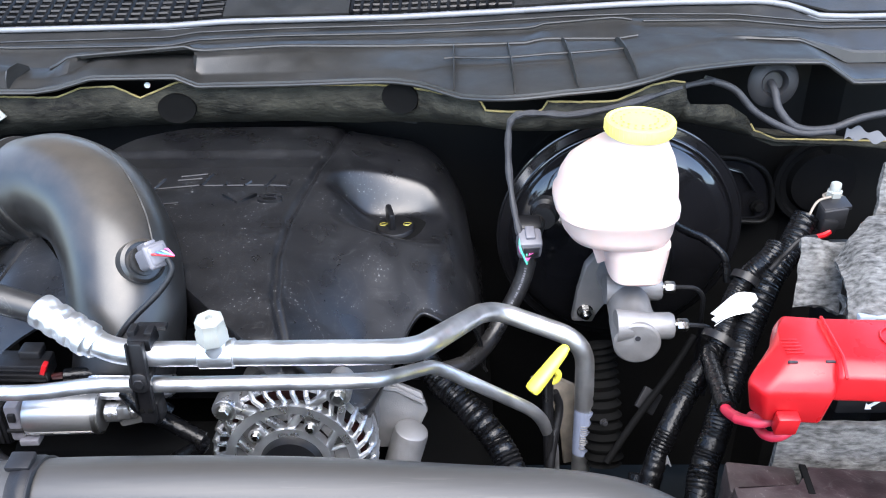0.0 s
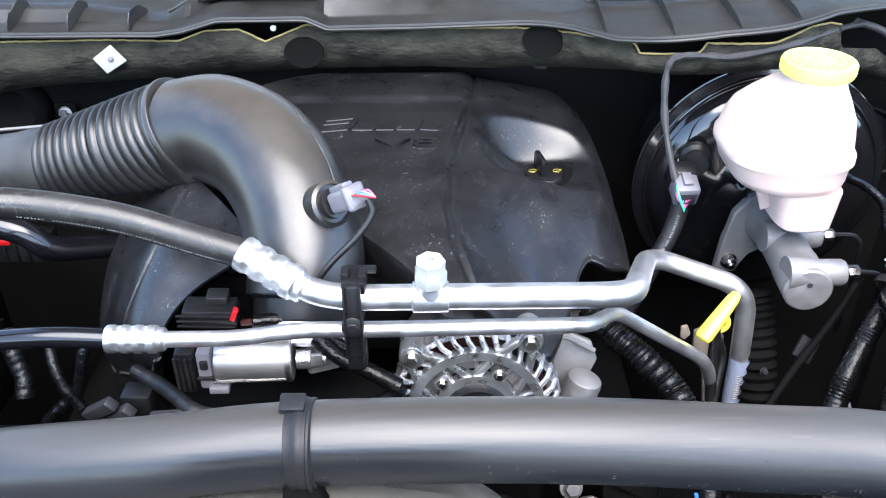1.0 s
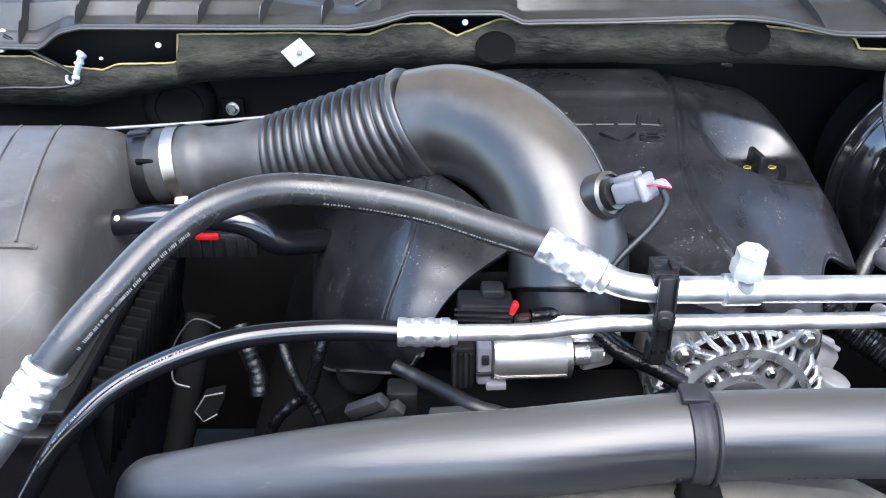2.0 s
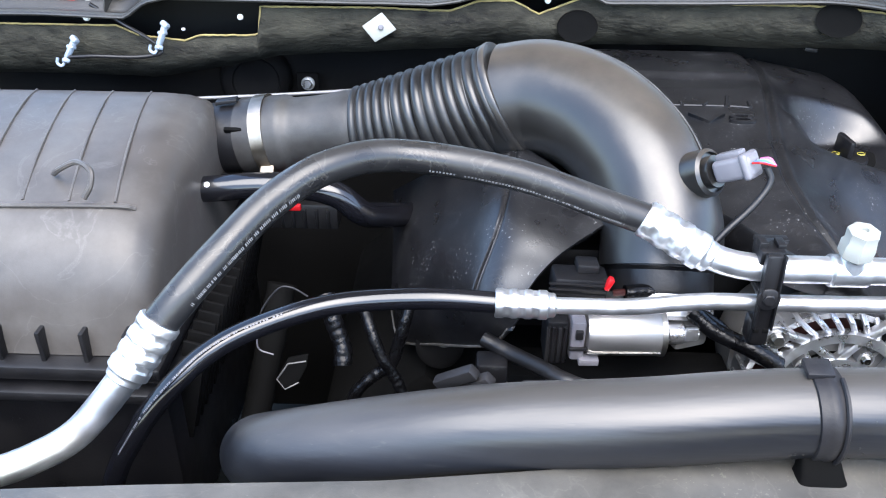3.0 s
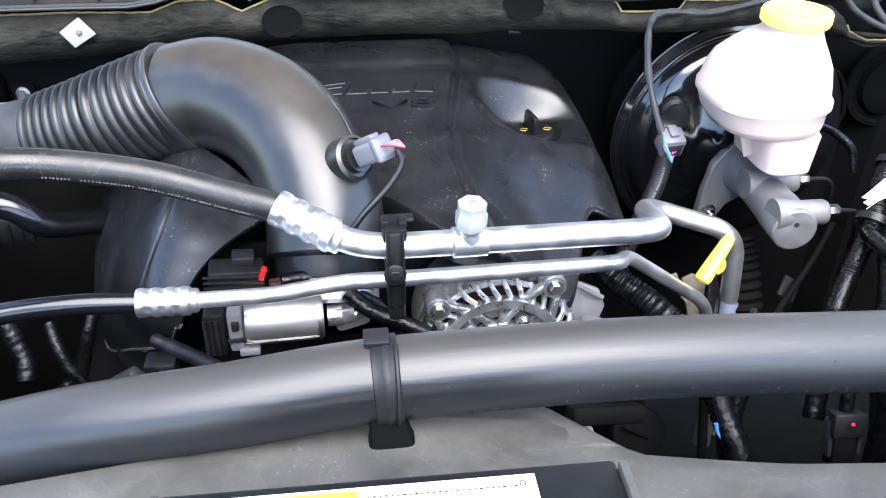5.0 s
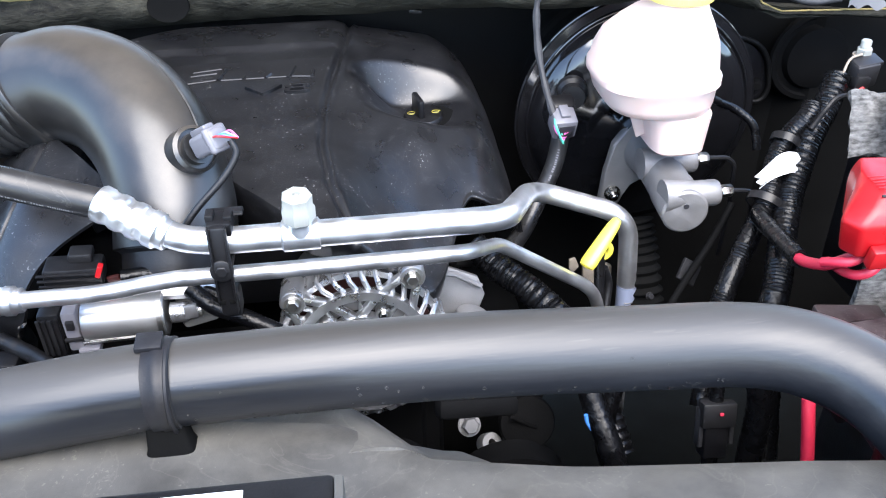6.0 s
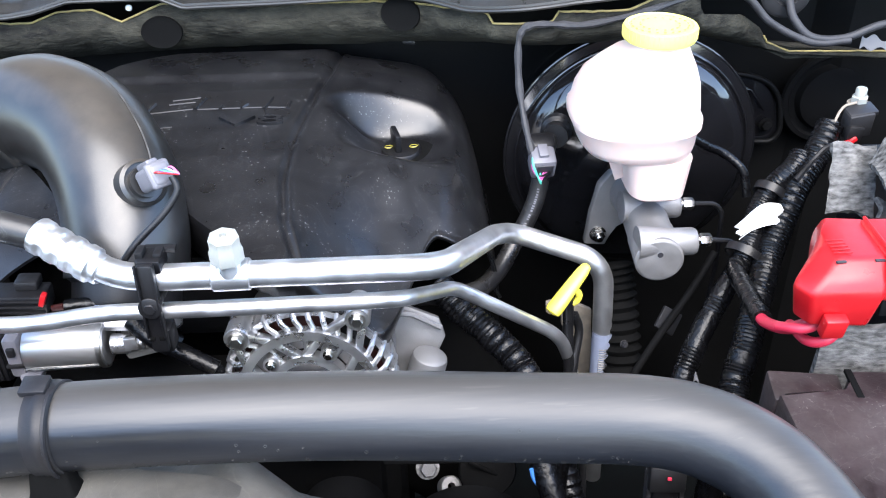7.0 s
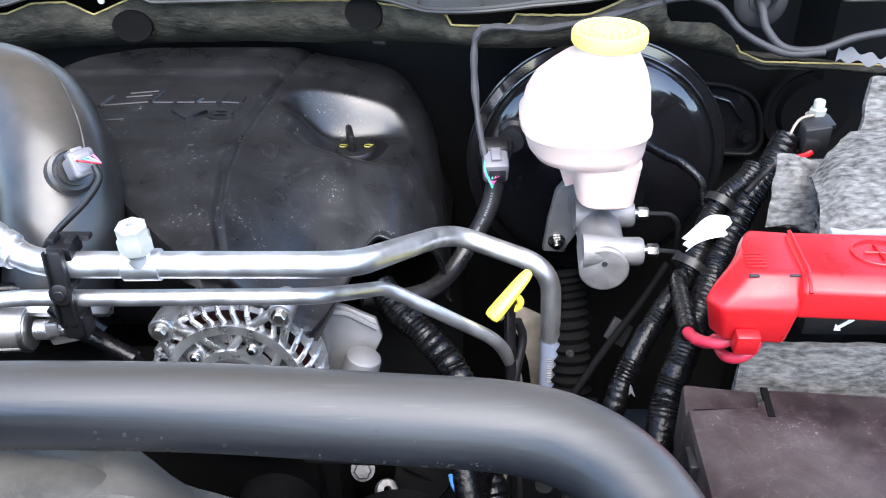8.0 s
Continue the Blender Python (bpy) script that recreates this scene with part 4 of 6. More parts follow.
# ---- upper radiator hose ----
radhose = thing("radiator_hose", "thick dusty black rubber radiator hose", "hose", (-0.25, 0.39, 1.06))
rpath = spline([(-0.600, 0.56, 0.85), (-0.594, 0.505, 0.91), (-0.588, 0.456, 0.962), (-0.579, 0.422, 0.997), (-0.556, 0.402, 1.020), (-0.508, 0.394, 1.038), (-0.43, 0.388, 1.058), (-0.343, 0.384, 1.070), (-0.245, 0.386, 1.0795), (-0.10, 0.384, 1.0825), (0.023, 0.376, 1.082), (0.088, 0.370, 1.082), (0.125, 0.356, 1.081), (0.152, 0.330, 1.076), (0.168, 0.290, 1.066), (0.175, 0.24, 1.05), (0.178, 0.18, 1.02)], 10)
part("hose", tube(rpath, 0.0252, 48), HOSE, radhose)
bm = bmesh.new()
rng = random.Random(21)
for k in range(110):
    i = rng.randint(78, 124)
    a = rng.uniform(3.45, 3.85) if rng.random() < 0.75 else rng.uniform(2.6, 3.6)
    out = Vector((0, math.cos(a), math.sin(a)))
    p = rpath[i].lerp(rpath[i + 1], rng.random()) + out * 0.02525
    side = Vector((0, -math.sin(a), math.cos(a)))
    r = rng.uniform(0.0004, 0.0012)
    sweep(bm, [p + Vector((r * math.cos(b), 0, 0)) + side * r * math.sin(b) for b in np.linspace(0, 6.283, 9)], 0.00015, 4)
tagged(part("water_stain", bm, COWL, radhose, "dried water drops"), kind="stuff")
saddle = thing("hose_saddle", "black plastic saddle clip holding the radiator hose", "clip", (-0.247, 0.365, 1.045))
i0 = min(range(len(rpath)), key=lambda i: abs(rpath[i].x + 0.250))
hd = (rpath[i0 + 1] - rpath[i0 - 1]).normalized()
bm = bmesh.new()
lathe(bm, [(0.0254, -0.0095), (0.0268, -0.009), (0.0268, -0.004), (0.0274, -0.003), (0.0274, 0.001), (0.0268, 0.002), (0.0268, 0.006), (0.0254, 0.0065)], axis(rpath[i0], hd), 56, cap=False)
part("band", bm, CLIP, saddle)
part("ridge", tube([rpath[i0] + 0.0278 * Vector((0, math.cos(a), math.sin(a))) + Vector((0.004, 0, 0)) for a in np.linspace(1.7, 4.6, 24)], 0.0014, 6), CLIP, saddle)
part("latch", slab((0.015, 0.013, 0.004), pose(-0.2515, 0.390, 1.1075, 8, 0, 0), 0.001), CLIP, saddle)
part("foot", loft(bmesh.new(), [ring(-0.245, 0.364, 1.044, 0.0165, 0.010, 5, 24), ring(-0.246, 0.366, 1.054, 0.0125, 0.008, 5, 24), ring(-0.248, 0.372, 1.066, 0.0105, 0.007, 5, 24)]), PLUG, saddle)

# ---- radiator shroud and top cover ----
shroud = thing("radiator_cover", "dusty grey plastic cover on top of the radiator", "radiator cover", (-0.25, 0.3, 1.0))


def edge_y(x):
    return lerp(x, [-1.1, -0.75, -0.62, -0.49, -0.375, -0.24, -0.153, -0.10, -0.02, 0.1, 0.16, 0.22, 0.4], [0.31, 0.325, 0.338, 0.349, 0.366, 0.385, 0.370, 0.334, 0.315, 0.298, 0.287, 0.275, 0.26])


def top_sheet(u, v):
    x = -1.1 + 1.5 * u
    y1 = edge_y(x)
    y = -0.02 + (y1 + 0.02) * min(1, v / 0.9)
    r = max(0, (v - 0.86) / 0.14)
    dip = 0.006 * math.sin(6 * x) + 0.004 * ease(0.18, 0.3, y)
    z = 1.052 + 0.02 * ease(0.33, 0.22, y) + dip * 0.5 - 0.030 * r * r
    return Vector((x, y + (0.004 * math.sin(r * 1.57) if r else 0), z))


part("top_panel", sheet(top_sheet, 120, 60, -0.003), SHROUD, shroud)


def shroud_sheet(u, v):
    y0 = min(0.345, edge_y(-0.53 + 0.4 * u) - 0.012)
    y = y0 + (0.425 - y0) * v
    right = lerp(y, [0.34, 0.396, 0.435, 0.5], [-0.01, -0.056, -0.10, -0.16])
    x = -0.53 + (right + 0.53) * u
    u = (x + 0.42) / (right + 0.42)
    z = 1.044 - 0.02 * v - 0.03 * ease(-0.42, -0.53, x) - 0.055 * ease(0.72, 1.0, u) + 0.010 * math.exp(-((u - 0.72) / 0.09) ** 2) - 0.010 * math.exp(-((u - 0.86) / 0.05) ** 2)
    return Vector((x, y, z - 0.03 * ease(0.85, 1.0, v)))


part("fan_shroud", sheet(shroud_sheet, 50, 30, -0.003), SHROUD, shroud, "sloping fan shroud")
part("label_plate", slab((0.205, 0.20, 0.010), pose(-0.252, 0.166, 1.117, 2, 0, -0.6), 0.003), BLACK, shroud, "raised black plate")
for s in (-1, 1):
    part("plate_end", slab((0.004, 0.20, 0.03), pose(-0.252 + s * 0.1035, 0.163 - s * 0.002, 1.110, 2, 0, -1), 0.001), SHROUD, shroud)
sticker = thing("warning_sticker", "white and yellow printed warning sticker", "sticker", (-0.24, 0.2, 1.12))
part("paper", slab((0.136, 0.10, 0.0006), pose(-0.256, 0.2105, 1.1235, 2, 0, -0.6), 0.0002), PAPER, sticker)
part("yellow_field", slab((0.042, 0.096, 0.0006), pose(-0.288, 0.2105, 1.1241, 2, 0, -0.6)), LABELYELLOW, sticker, "yellow printed field")
bm = bmesh.new()
rng = random.Random(8)
for k in range(26):
    box(bm, (0.0008 + 0.001 * rng.random(), 0.0007, 0.0002), pose(-0.262 + 0.0026 * k, 0.2540 - 0.00004 * k, 1.1260, 2, 0, -1))
part("print", bm, INK, sticker)
bm = bmesh.new()
sweep(bm, [Vector((-0.194 + 0.0012 * math.cos(a), 0.2540 + 0.0015 * math.sin(a), 1.1262)) for a in np.linspace(0, 6.28, 16)], 0.0003, 4)
part("mark", bm, INK, sticker)

# ---- alternator ----
AC_ = Vector((-0.135, 0.578, 0.929))
alt = thing("alternator", "cast aluminium alternator with slotted end frame", "alternator", (-0.135, 0.62, 0.86))
am = axis(AC_, (0, -1, 0.12), (0, 0, 1))


def apt(r, a, h=0.0):
    return am @ Vector((r * math.cos(a), r * math.sin(a), h))


def full(r0, r1, h0, h1, seg=72):
    bm = bmesh.new()
    lathe(bm, [(r0, h0), (r1, h0), (r1, h1), (r0, h1), (r0, h0)], am, seg, cap=False)
    return bm


part("web_ring", full(0.0525, 0.0605, -0.008, 0.003), CAST, alt)
part("hub_ring", full(0.029, 0.0365, -0.008, 0.003), CAST, alt)
part("rim", full(0.069, 0.074, -0.040, -0.010), CAST, alt)
part("rear_frame", full(0.050, 0.072, -0.10, -0.055), CASTDULL, alt)
part("inner_plate", full(0.036, 0.055, -0.016, -0.012), CASTDULL, alt)
part("winding", full(0.040, 0.064, -0.036, -0.018), COPPER, alt, "dark red windings")
bm = bmesh.new()
lathe(bm, [(0.0, 0.010), (0.026, 0.010), (0.029, 0.004), (0.029, -0.04)], am, 40)
part("hub", bm, BLACK, alt)
for k in range(36):
    a = 2 * math.pi * k / 36 + 0.04
    bm = bmesh.new()
    sweep(bm, [apt(0.060, a, -0.003), apt(0.068, a + 0.07, -0.004), apt(0.0735, a + 0.11, -0.012), apt(0.0735, a + 0.11, -0.034)], 0.0025, 8)
    part("fin", bm, CAST, alt)
for k in range(10):
    a = 2 * math.pi * (k + 0.5) / 10
    bm = bmesh.new()
    sweep(bm, [apt(0.036, a, -0.003), apt(0.046, a, -0.004), apt(0.055, a, -0.003)], 0.0022, 6)
    part("spoke", bm, CAST, alt)
for x, z in ((-0.191, 0.984), (-0.090, 0.999)):
    loc = am.inverted() @ Vector((x, 0.578, z))
    a, r = math.atan2(loc.y, loc.x), math.hypot(loc.x, loc.y)
    bm = bmesh.new()
    lathe(bm, [(0.0112, -0.03), (0.0112, 0.0), (0.0100, 0.002)], am @ Matrix.Translation((r * math.cos(a), r * math.sin(a), 0)), 24)
    part("ear", bm, CAST, alt)
    for off in (-1, 1):
        web = bmesh.new()
        for (ra, aa), (rb, ab) in (((r - 0.004, a + off * 0.09), (0.0565, a + off * 0.30)), ((0.0565, a + off * 0.30), (0.034, a + off * 0.62))):
            p, q = apt(ra, aa, -0.003), apt(rb, ab, -0.003)
            box(web, (0.0068, 0.009, (q - p).length + 0.005), axis((p + q) / 2, q - p, am.to_3x3() @ Vector((0, 0, 1))), 0.0016)
        part("arm", web, CAST, alt)
    bolt("bolt", apt(r, a, 0.002), am.to_3x3() @ Vector((0, 0, 1)), 0.0048, 0.006, alt)
for x, z in ((-0.116, 0.967), (-0.168, 0.962)):
    loc = am.inverted() @ Vector((x, 0.575, z))
    a = math.atan2(loc.y, loc.x)
    bm = bmesh.new()
    lathe(bm, [(0.007, -0.006), (0.007, 0.003)], am @ Matrix.Translation((0.042 * math.cos(a), 0.042 * math.sin(a), 0)), 20)
    part("boss", bm, CAST, alt)
    bolt("bolt", apt(0.042, a, 0.003), am.to_3x3() @ Vector((0, 0, 1)), 0.0032, 0.004, alt)

mount = thing("alternator_bracket", "grey cast bracket with a round idler boss", "bracket", (-0.04, 0.65, 0.88))
bm = bmesh.new()
prism(bm, [(-0.040, -0.03), (-0.042, 0.010), (-0.034, 0.022), (-0.016, 0.018), (0.012, 0.006), (0.018, -0.012), (0.0, -0.05), (-0.03, -0.05)], 0.008, axis((-0.034, 0.668, 0.930), (0, -1, 0.35)), 0.0015)
part("plate", bm, CASTDULL, mount)
part("rib", tube([Vector((-0.066, 0.655, 0.952)), Vector((-0.046, 0.655, 0.949)), Vector((-0.020, 0.656, 0.932))], 0.0028, 8), CASTDULL, mount)
bm = bmesh.new()
lathe(bm, [(0.017, -0.06), (0.017, 0.0), (0.016, 0.004), (0.013, 0.006), (0.0, 0.0065)], axis((-0.032, 0.632, 0.914), (0.25, 0.05, 0.95)), 32)
part("boss", bm, CASTDULL, mount)
bm = bmesh.new()
prism(bm, [(-0.03, -0.02), (-0.025, 0.004), (-0.008, -0.006), (0.0, 0.006), (0.022, -0.02)], 0.012, axis((-0.062, 0.60, 0.895), (0, -1, 0.35)), 0.003)
part("foot", bm, CASTDULL, mount)

# ---- brake booster, master cylinder and reservoir ----
booster = thing("brake_booster", "glossy black brake booster drum on the firewall", "brake booster", (0.207, 0.95, 0.975))
bm = bmesh.new()
lathe(bm, [(0.127, -0.09), (0.137, -0.02), (0.1445, -0.012), (0.146, -0.006), (0.1445, -0.001), (0.136, 0.001), (0.1345, 0.003), (0.131, 0.006), (0.129, 0.014), (0.124, 0.021), (0.114, 0.026), (0.095, 0.030), (0.072, 0.036), (0.052, 0.050), (0.045, 0.066), (0.043, 0.080), (0.0, 0.082)],
      axis((0.210, 0.915, 0.976), (0, -1, 0)), 96)
part("drum", bm, GLOSS, booster)
for rr, h in ((0.1462, -0.004), (0.1345, 0.0045)):
    part("rolled_bead", tube([Vector((0.210 + rr * math.cos(a), 0.915 - h, 0.976 + rr * math.sin(a))) for a in np.linspace(0, 2 * math.pi, 97)], 0.0016, 8), GLOSS, booster)
bm = bmesh.new()
lathe(bm, [(0.017, 0), (0.017, 0.012), (0.013, 0.016), (0.013, 0.03)], axis((0.115, 0.868, 1.035), (-0.2, -1, 0.1)), 24)
part("check_valve", bm, BLACK, booster)

master = thing("master_cylinder", "grey cast aluminium brake master cylinder", "master cylinder", (0.192, 0.78, 0.95))
bm = bmesh.new()
lathe(bm, [(0.0212, 0.0), (0.0216, 0.0001), (0.0235, 0.002), (0.0235, 0.045), (0.0225, 0.048), (0.0225, 0.10), (0.027, 0.13), (0.032, 0.15)], axis((0.192, 0.697, 0.970), (0.06, 1, 0)), 48)
part("body", bm, CASTDULL, master)
bm = bmesh.new()
prism(bm, [(-0.045, -0.070), (-0.020, -0.072), (-0.012, -0.045), (0.025, -0.030), (0.046, 0.040), (0.042, 0.068), (0.018, 0.070), (-0.006, 0.040), (-0.034, 0.005), (-0.040, -0.030)], 0.012, Matrix.Translation((0.192, 0.846, 0.975)) @ Matrix(((1, 0, 0, 0), (0, 0, -1, 0), (0, 1, 0, 0), (0, 0, 0, 1))), 0.003)
part("flange", bm, CASTDULL, master)
for x, z in ((0.162, 0.919), (0.222, 1.031)):
    bm = bmesh.new()
    lathe(bm, [(0.0095, 0), (0.0095, 0.002)], axis((x, 0.835, z), (0, -1, 0)), 20)
    hexnut(bm, (x, 0.833, z), (0, -1, 0), 0.0075, 0.007)
    lathe(bm, [(0.004, 0), (0.004, 0.012), (0.003, 0.013)], axis((x, 0.833, z), (0, -1, 0)), 12)
    part("nut", bm, STEEL, master)
for y, x1 in ((0.712, 0.229), (0.783, 0.232)):
    bm = bmesh.new()
    lathe(bm, [(0.017, -0.02), (0.0135, 0.012), (0.0135, x1 - 0.192 - 0.003), (0.012, x1 - 0.192)], axis((0.192, y, 0.982), (1, 0, 0)), 20)
    part("port", bm, CASTDULL, master)
    bm = bmesh.new()
    lathe(bm, [(0.0042, -0.002), (0.0042, 0.006)], axis((x1, y, 0.983), (1, 0, 0)), 12)
    hexnut(bm, (x1 + 0.004, y, 0.983), (1, 0, 0), 0.0065, 0.011)
    part("fitting", bm, STEEL, master)
bm = bmesh.new()
lathe(bm, [(0.0028, 0), (0.0028, 0.0008)], axis((0.192, 0.6972, 0.977), (0, -1, 0)), 16)
part("centre_hole", bm, INK, master)
pipes = thing("brake_pipes", "thin black brake pipes from the master cylinder", "brake pipe", (0.26, 0.75, 0.98))
part("pipe", tube(bend([(0.238, 0.712, 0.983), (0.252, 0.712, 0.982), (0.268, 0.715, 0.978), (0.275, 0.72, 0.94), (0.277, 0.73, 0.88)], 0.01), 0.0026, 8), BLACK, pipes)
part("pipe", tube(bend([(0.243, 0.783, 0.983), (0.270, 0.783, 0.982), (0.279, 0.783, 0.972), (0.283, 0.785, 0.91), (0.283, 0.79, 0.85)], 0.01), 0.0026, 8), BLACK, pipes)

tank = thing("brake_fluid_reservoir", "milky white brake fluid reservoir with a yellow screw cap", "reservoir", (0.19, 0.78, 1.02))
ZS = [(1.010, 0.174, 0.222, 0.742, 0.828), (1.013, 0.170, 0.226, 0.739, 0.834), (1.034, 0.166, 0.2285, 0.738, 0.838), (1.0515, 0.161, 0.2305, 0.737, 0.842),
      (1.0525, 0.139, 0.230, 0.737, 0.845), (1.056, 0.127, 0.232, 0.733, 0.85), (1.064, 0.121, 0.234, 0.730, 0.855), (1.078, 0.1165, 0.2355, 0.729, 0.858), (1.082, 0.1135, 0.2385, 0.726, 0.86),
      (1.089, 0.1135, 0.2385, 0.726, 0.86), (1.093, 0.1165, 0.2355, 0.729, 0.858), (1.106, 0.1195, 0.235, 0.733, 0.856), (1.120, 0.127, 0.234, 0.740, 0.852),
      (1.133, 0.140, 0.231, 0.749, 0.845), (1.143, 0.153, 0.226, 0.757, 0.835), (1.149, 0.162, 0.223, 0.761, 0.825), (1.160, 0.167, 0.219, 0.763, 0.815)]
part("tank", loft(bmesh.new(), [ring((a + b) / 2, (c + e2) / 2, z, (b - a) / 2, (e2 - c) / 2, 4.2 if z < 1.052 else 2.9 if z < 1.13 else 2.4) for z, a, b, c, e2 in ZS]), WHITE, tank)
part("web", prism(bmesh.new(), [(0.0, 0.0), (0.022, 0.004), (0.022, -0.030), (0.012, -0.034)], 0.003, Matrix.Translation((0.148, 0.775, 1.053)) @ Matrix(((1, 0, 0, 0), (0, 0, -1, 0), (0, 1, 0, 0), (0, 0, 0, 1))), 0.001), WHITE, tank)
bm = bmesh.new()
prof = [(0.030, 0.004), (0.0335, 0.0045), (0.0340, 0.006), (0.0340, 0.014), (0.0335, 0.0165), (0.030, 0.0175), (0.029, 0.0165), (0.0, 0.0165)]
lathe(bm, prof, axis((0.193, 0.789, 1.155), (0, -0.04, 1)), 64)
cap = part("cap", bm, CAPYELLOW, tank, "round yellow screw cap")
for k in range(48):
    a = 2 * math.pi * k / 48
    bm = bmesh.new()
    sweep(bm, [Vector((0.193 + 0.0340 * math.cos(a), 0.789 + 0.0340 * math.sin(a), z)) for z in (1.161, 1.170)], 0.0007, 5)
    part("grip_rib", bm, CAPYELLOW, cap)
bm = bmesh.new()
rng = random.Random(11)
for r in (0.026, 0.018):
    n = int(r * 900)
    for k in range(n):
        a = 2 * math.pi * k / n
        box(bm, (0.0022, 0.0012, 0.0006), Matrix.Translation((0.192 + r * math.cos(a), 0.788 + r * math.sin(a), 1.1722)) @ Euler((0, 0, a + 1.57)).to_matrix().to_4x4())
part("moulded_print", bm, YELLOW, cap)

# booster hose, its plug and the lead from the cowl
vac = thing("vacuum_hose", "black vacuum hose with small white print", "hose", (0.08, 0.8, 0.97))
vh = spline([(0.112, 0.865, 1.036), (0.104, 0.845, 1.034), (0.096, 0.825, 1.018), (0.087, 0.815, 0.975), (0.068, 0.80, 0.940), (0.040, 0.765, 0.915), (0.008, 0.725, 0.920), (-0.04, 0.71, 0.93)], 10)
part("hose", tube(vh, 0.0096, 20), ACHOSE, vac)
bars("print", vh, 0.0096, turn_to(vh, 0.42, (-0.1, -0.85, 0.5)), 0.36, 0.54, 0.0024, vac, GREY, 20)
vplug = thing("brake_sensor_plug", "grey electrical plug with green and pink wires", "electrical plug", (0.092, 0.80, 1.02))
vm = axis((0.092, 0.812, 1.023), (0.05, -0.8, -0.35))
part("body", slab((0.026, 0.026, 0.026), vm, 0.004), GREY, vplug)
part("latch", slab((0.010, 0.004, 0.016), vm @ Matrix.Translation((0, 0.0145, -0.002)), 0.001), GREY, vplug)
part("face", slab((0.017, 0.018, 0.002), vm @ Matrix.Translation((0.001, -0.001, 0.0127)), 0.0005), INK, vplug, "dark open wire face")
part("socket", slab((0.030, 0.030, 0.02), vm @ Matrix.Translation((0, 0, -0.018)), 0.004), BLACK, vplug)
for k, c in enumerate((GREEN, GREEN, PINK, PINK, BLACK)):
    o = vm @ Vector((-0.008 + 0.004 * k, -0.002, 0.012))
    part("wire", tube(spline([o, o + Vector((0.004 - 0.004 * k, -0.010, -0.008 + 0.002 * k)), vm @ Vector((-0.012, 0.010 - 0.002 * k, 0.013)), (0.082, 0.812, 1.034)], 5), 0.0011, 6), c, vplug, "coloured wire")
lead_line = spline([(0.082, 0.812, 1.032), (0.076, 0.828, 1.055), (0.071, 0.850, 1.090), (0.070, 0.862, 1.128), (0.074, 0.864, 1.145), (0.086, 0.866, 1.150), (0.11, 0.868, 1.149), (0.14, 0.870, 1.147), (0.20, 0.880, 1.155), (0.26, 0.92, 1.158), (0.31, 0.955, 1.155)], 8)
part("sheath", tube(lead_line, [0.0037 + 0.0005 * math.sin(0.9 * k) + 0.0004 * math.sin(0.37 * k + 1) for k in range(len(lead_line))], 8), CLOTH, vplug, "taped black lead")

grom = thing("firewall_grommet", "black rubber grommet with a wiring loom", "grommet", (0.385, 0.985, 1.13))
bm = bmesh.new()
lathe(bm, [(0.029, 0), (0.030, 0.003), (0.027, 0.006), (0.020, 0.008), (0.016, 0.010), (0.013, 0.006), (0.012, -0.004), (0.0, -0.005)], axis((0.389, 0.985, 1.142), (0, -1, 0.15)), 36)
part("disc", bm, RUBBER, grom)
part("loom", tube(spline([(0.387, 0.985, 1.142), (0.388, 0.970, 1.136), (0.392, 0.955, 1.118), (0.412, 0.945, 1.100), (0.45, 0.945, 1.098), (0.49, 0.95, 1.110), (0.56, 0.96, 1.118)], 8), 0.0046, 12), CLOTH, grom)
part("loom", tube(spline([(0.30, 0.955, 1.157), (0.335, 0.955, 1.144), (0.365, 0.95, 1.116), (0.412, 0.942, 1.095), (0.455, 0.942, 1.096)], 8), 0.0042, 12), CLOTH, grom)

# pressed shapes in the firewall beside the booster
press = thing("firewall_pressing", "black pressed access panel in the firewall", "panel", (0.37, 1.03, 0.98))
RIMP = [(0.335, 1.012), (0.346, 1.024), (0.388, 1.020), (0.418, 1.007), (0.434, 0.984), (0.442, 0.941), (0.433, 0.925), (0.396, 0.927), (0.350, 0.928)]
part("panel", prism(bmesh.new(), [(x - 0.39, z - 0.975) for x, z in reversed(RIMP)], 0.008, Matrix.Translation((0.39, 1.052, 0.975)) @ Matrix(((1, 0, 0, 0), (0, 0, -1, 0), (0, 1, 0, 0), (0, 0, 0, 1))), 0.002), GLOSS, press)
part("rim", tube(bend([(x, 1.041, z) for x, z in RIMP], 0.014), 0.0036, 10), PAINT, press, "dull raised rim")
part("crease", tube([Vector((0.352, 1.040, 1.012)), Vector((0.392, 1.039, 1.0)), Vector((0.414, 1.039, 0.972))], 0.0016, 8), GLOSS, press)
bolt("bolt", (0.419, 1.038, 0.952), (0, -1, 0), 0.006, 0.008, press, DARK)
bm = bmesh.new()
lathe(bm, [(0.064, 0), (0.062, 0.004), (0.056, 0.005), (0.053, 0.001), (0.046, 0.001), (0.042, 0.010), (0.030, 0.014), (0.0, 0.016)], axis((0.50, 1.045, 0.985), (0, -1, 0)), 40)
part("dome", bm, DARK, press)

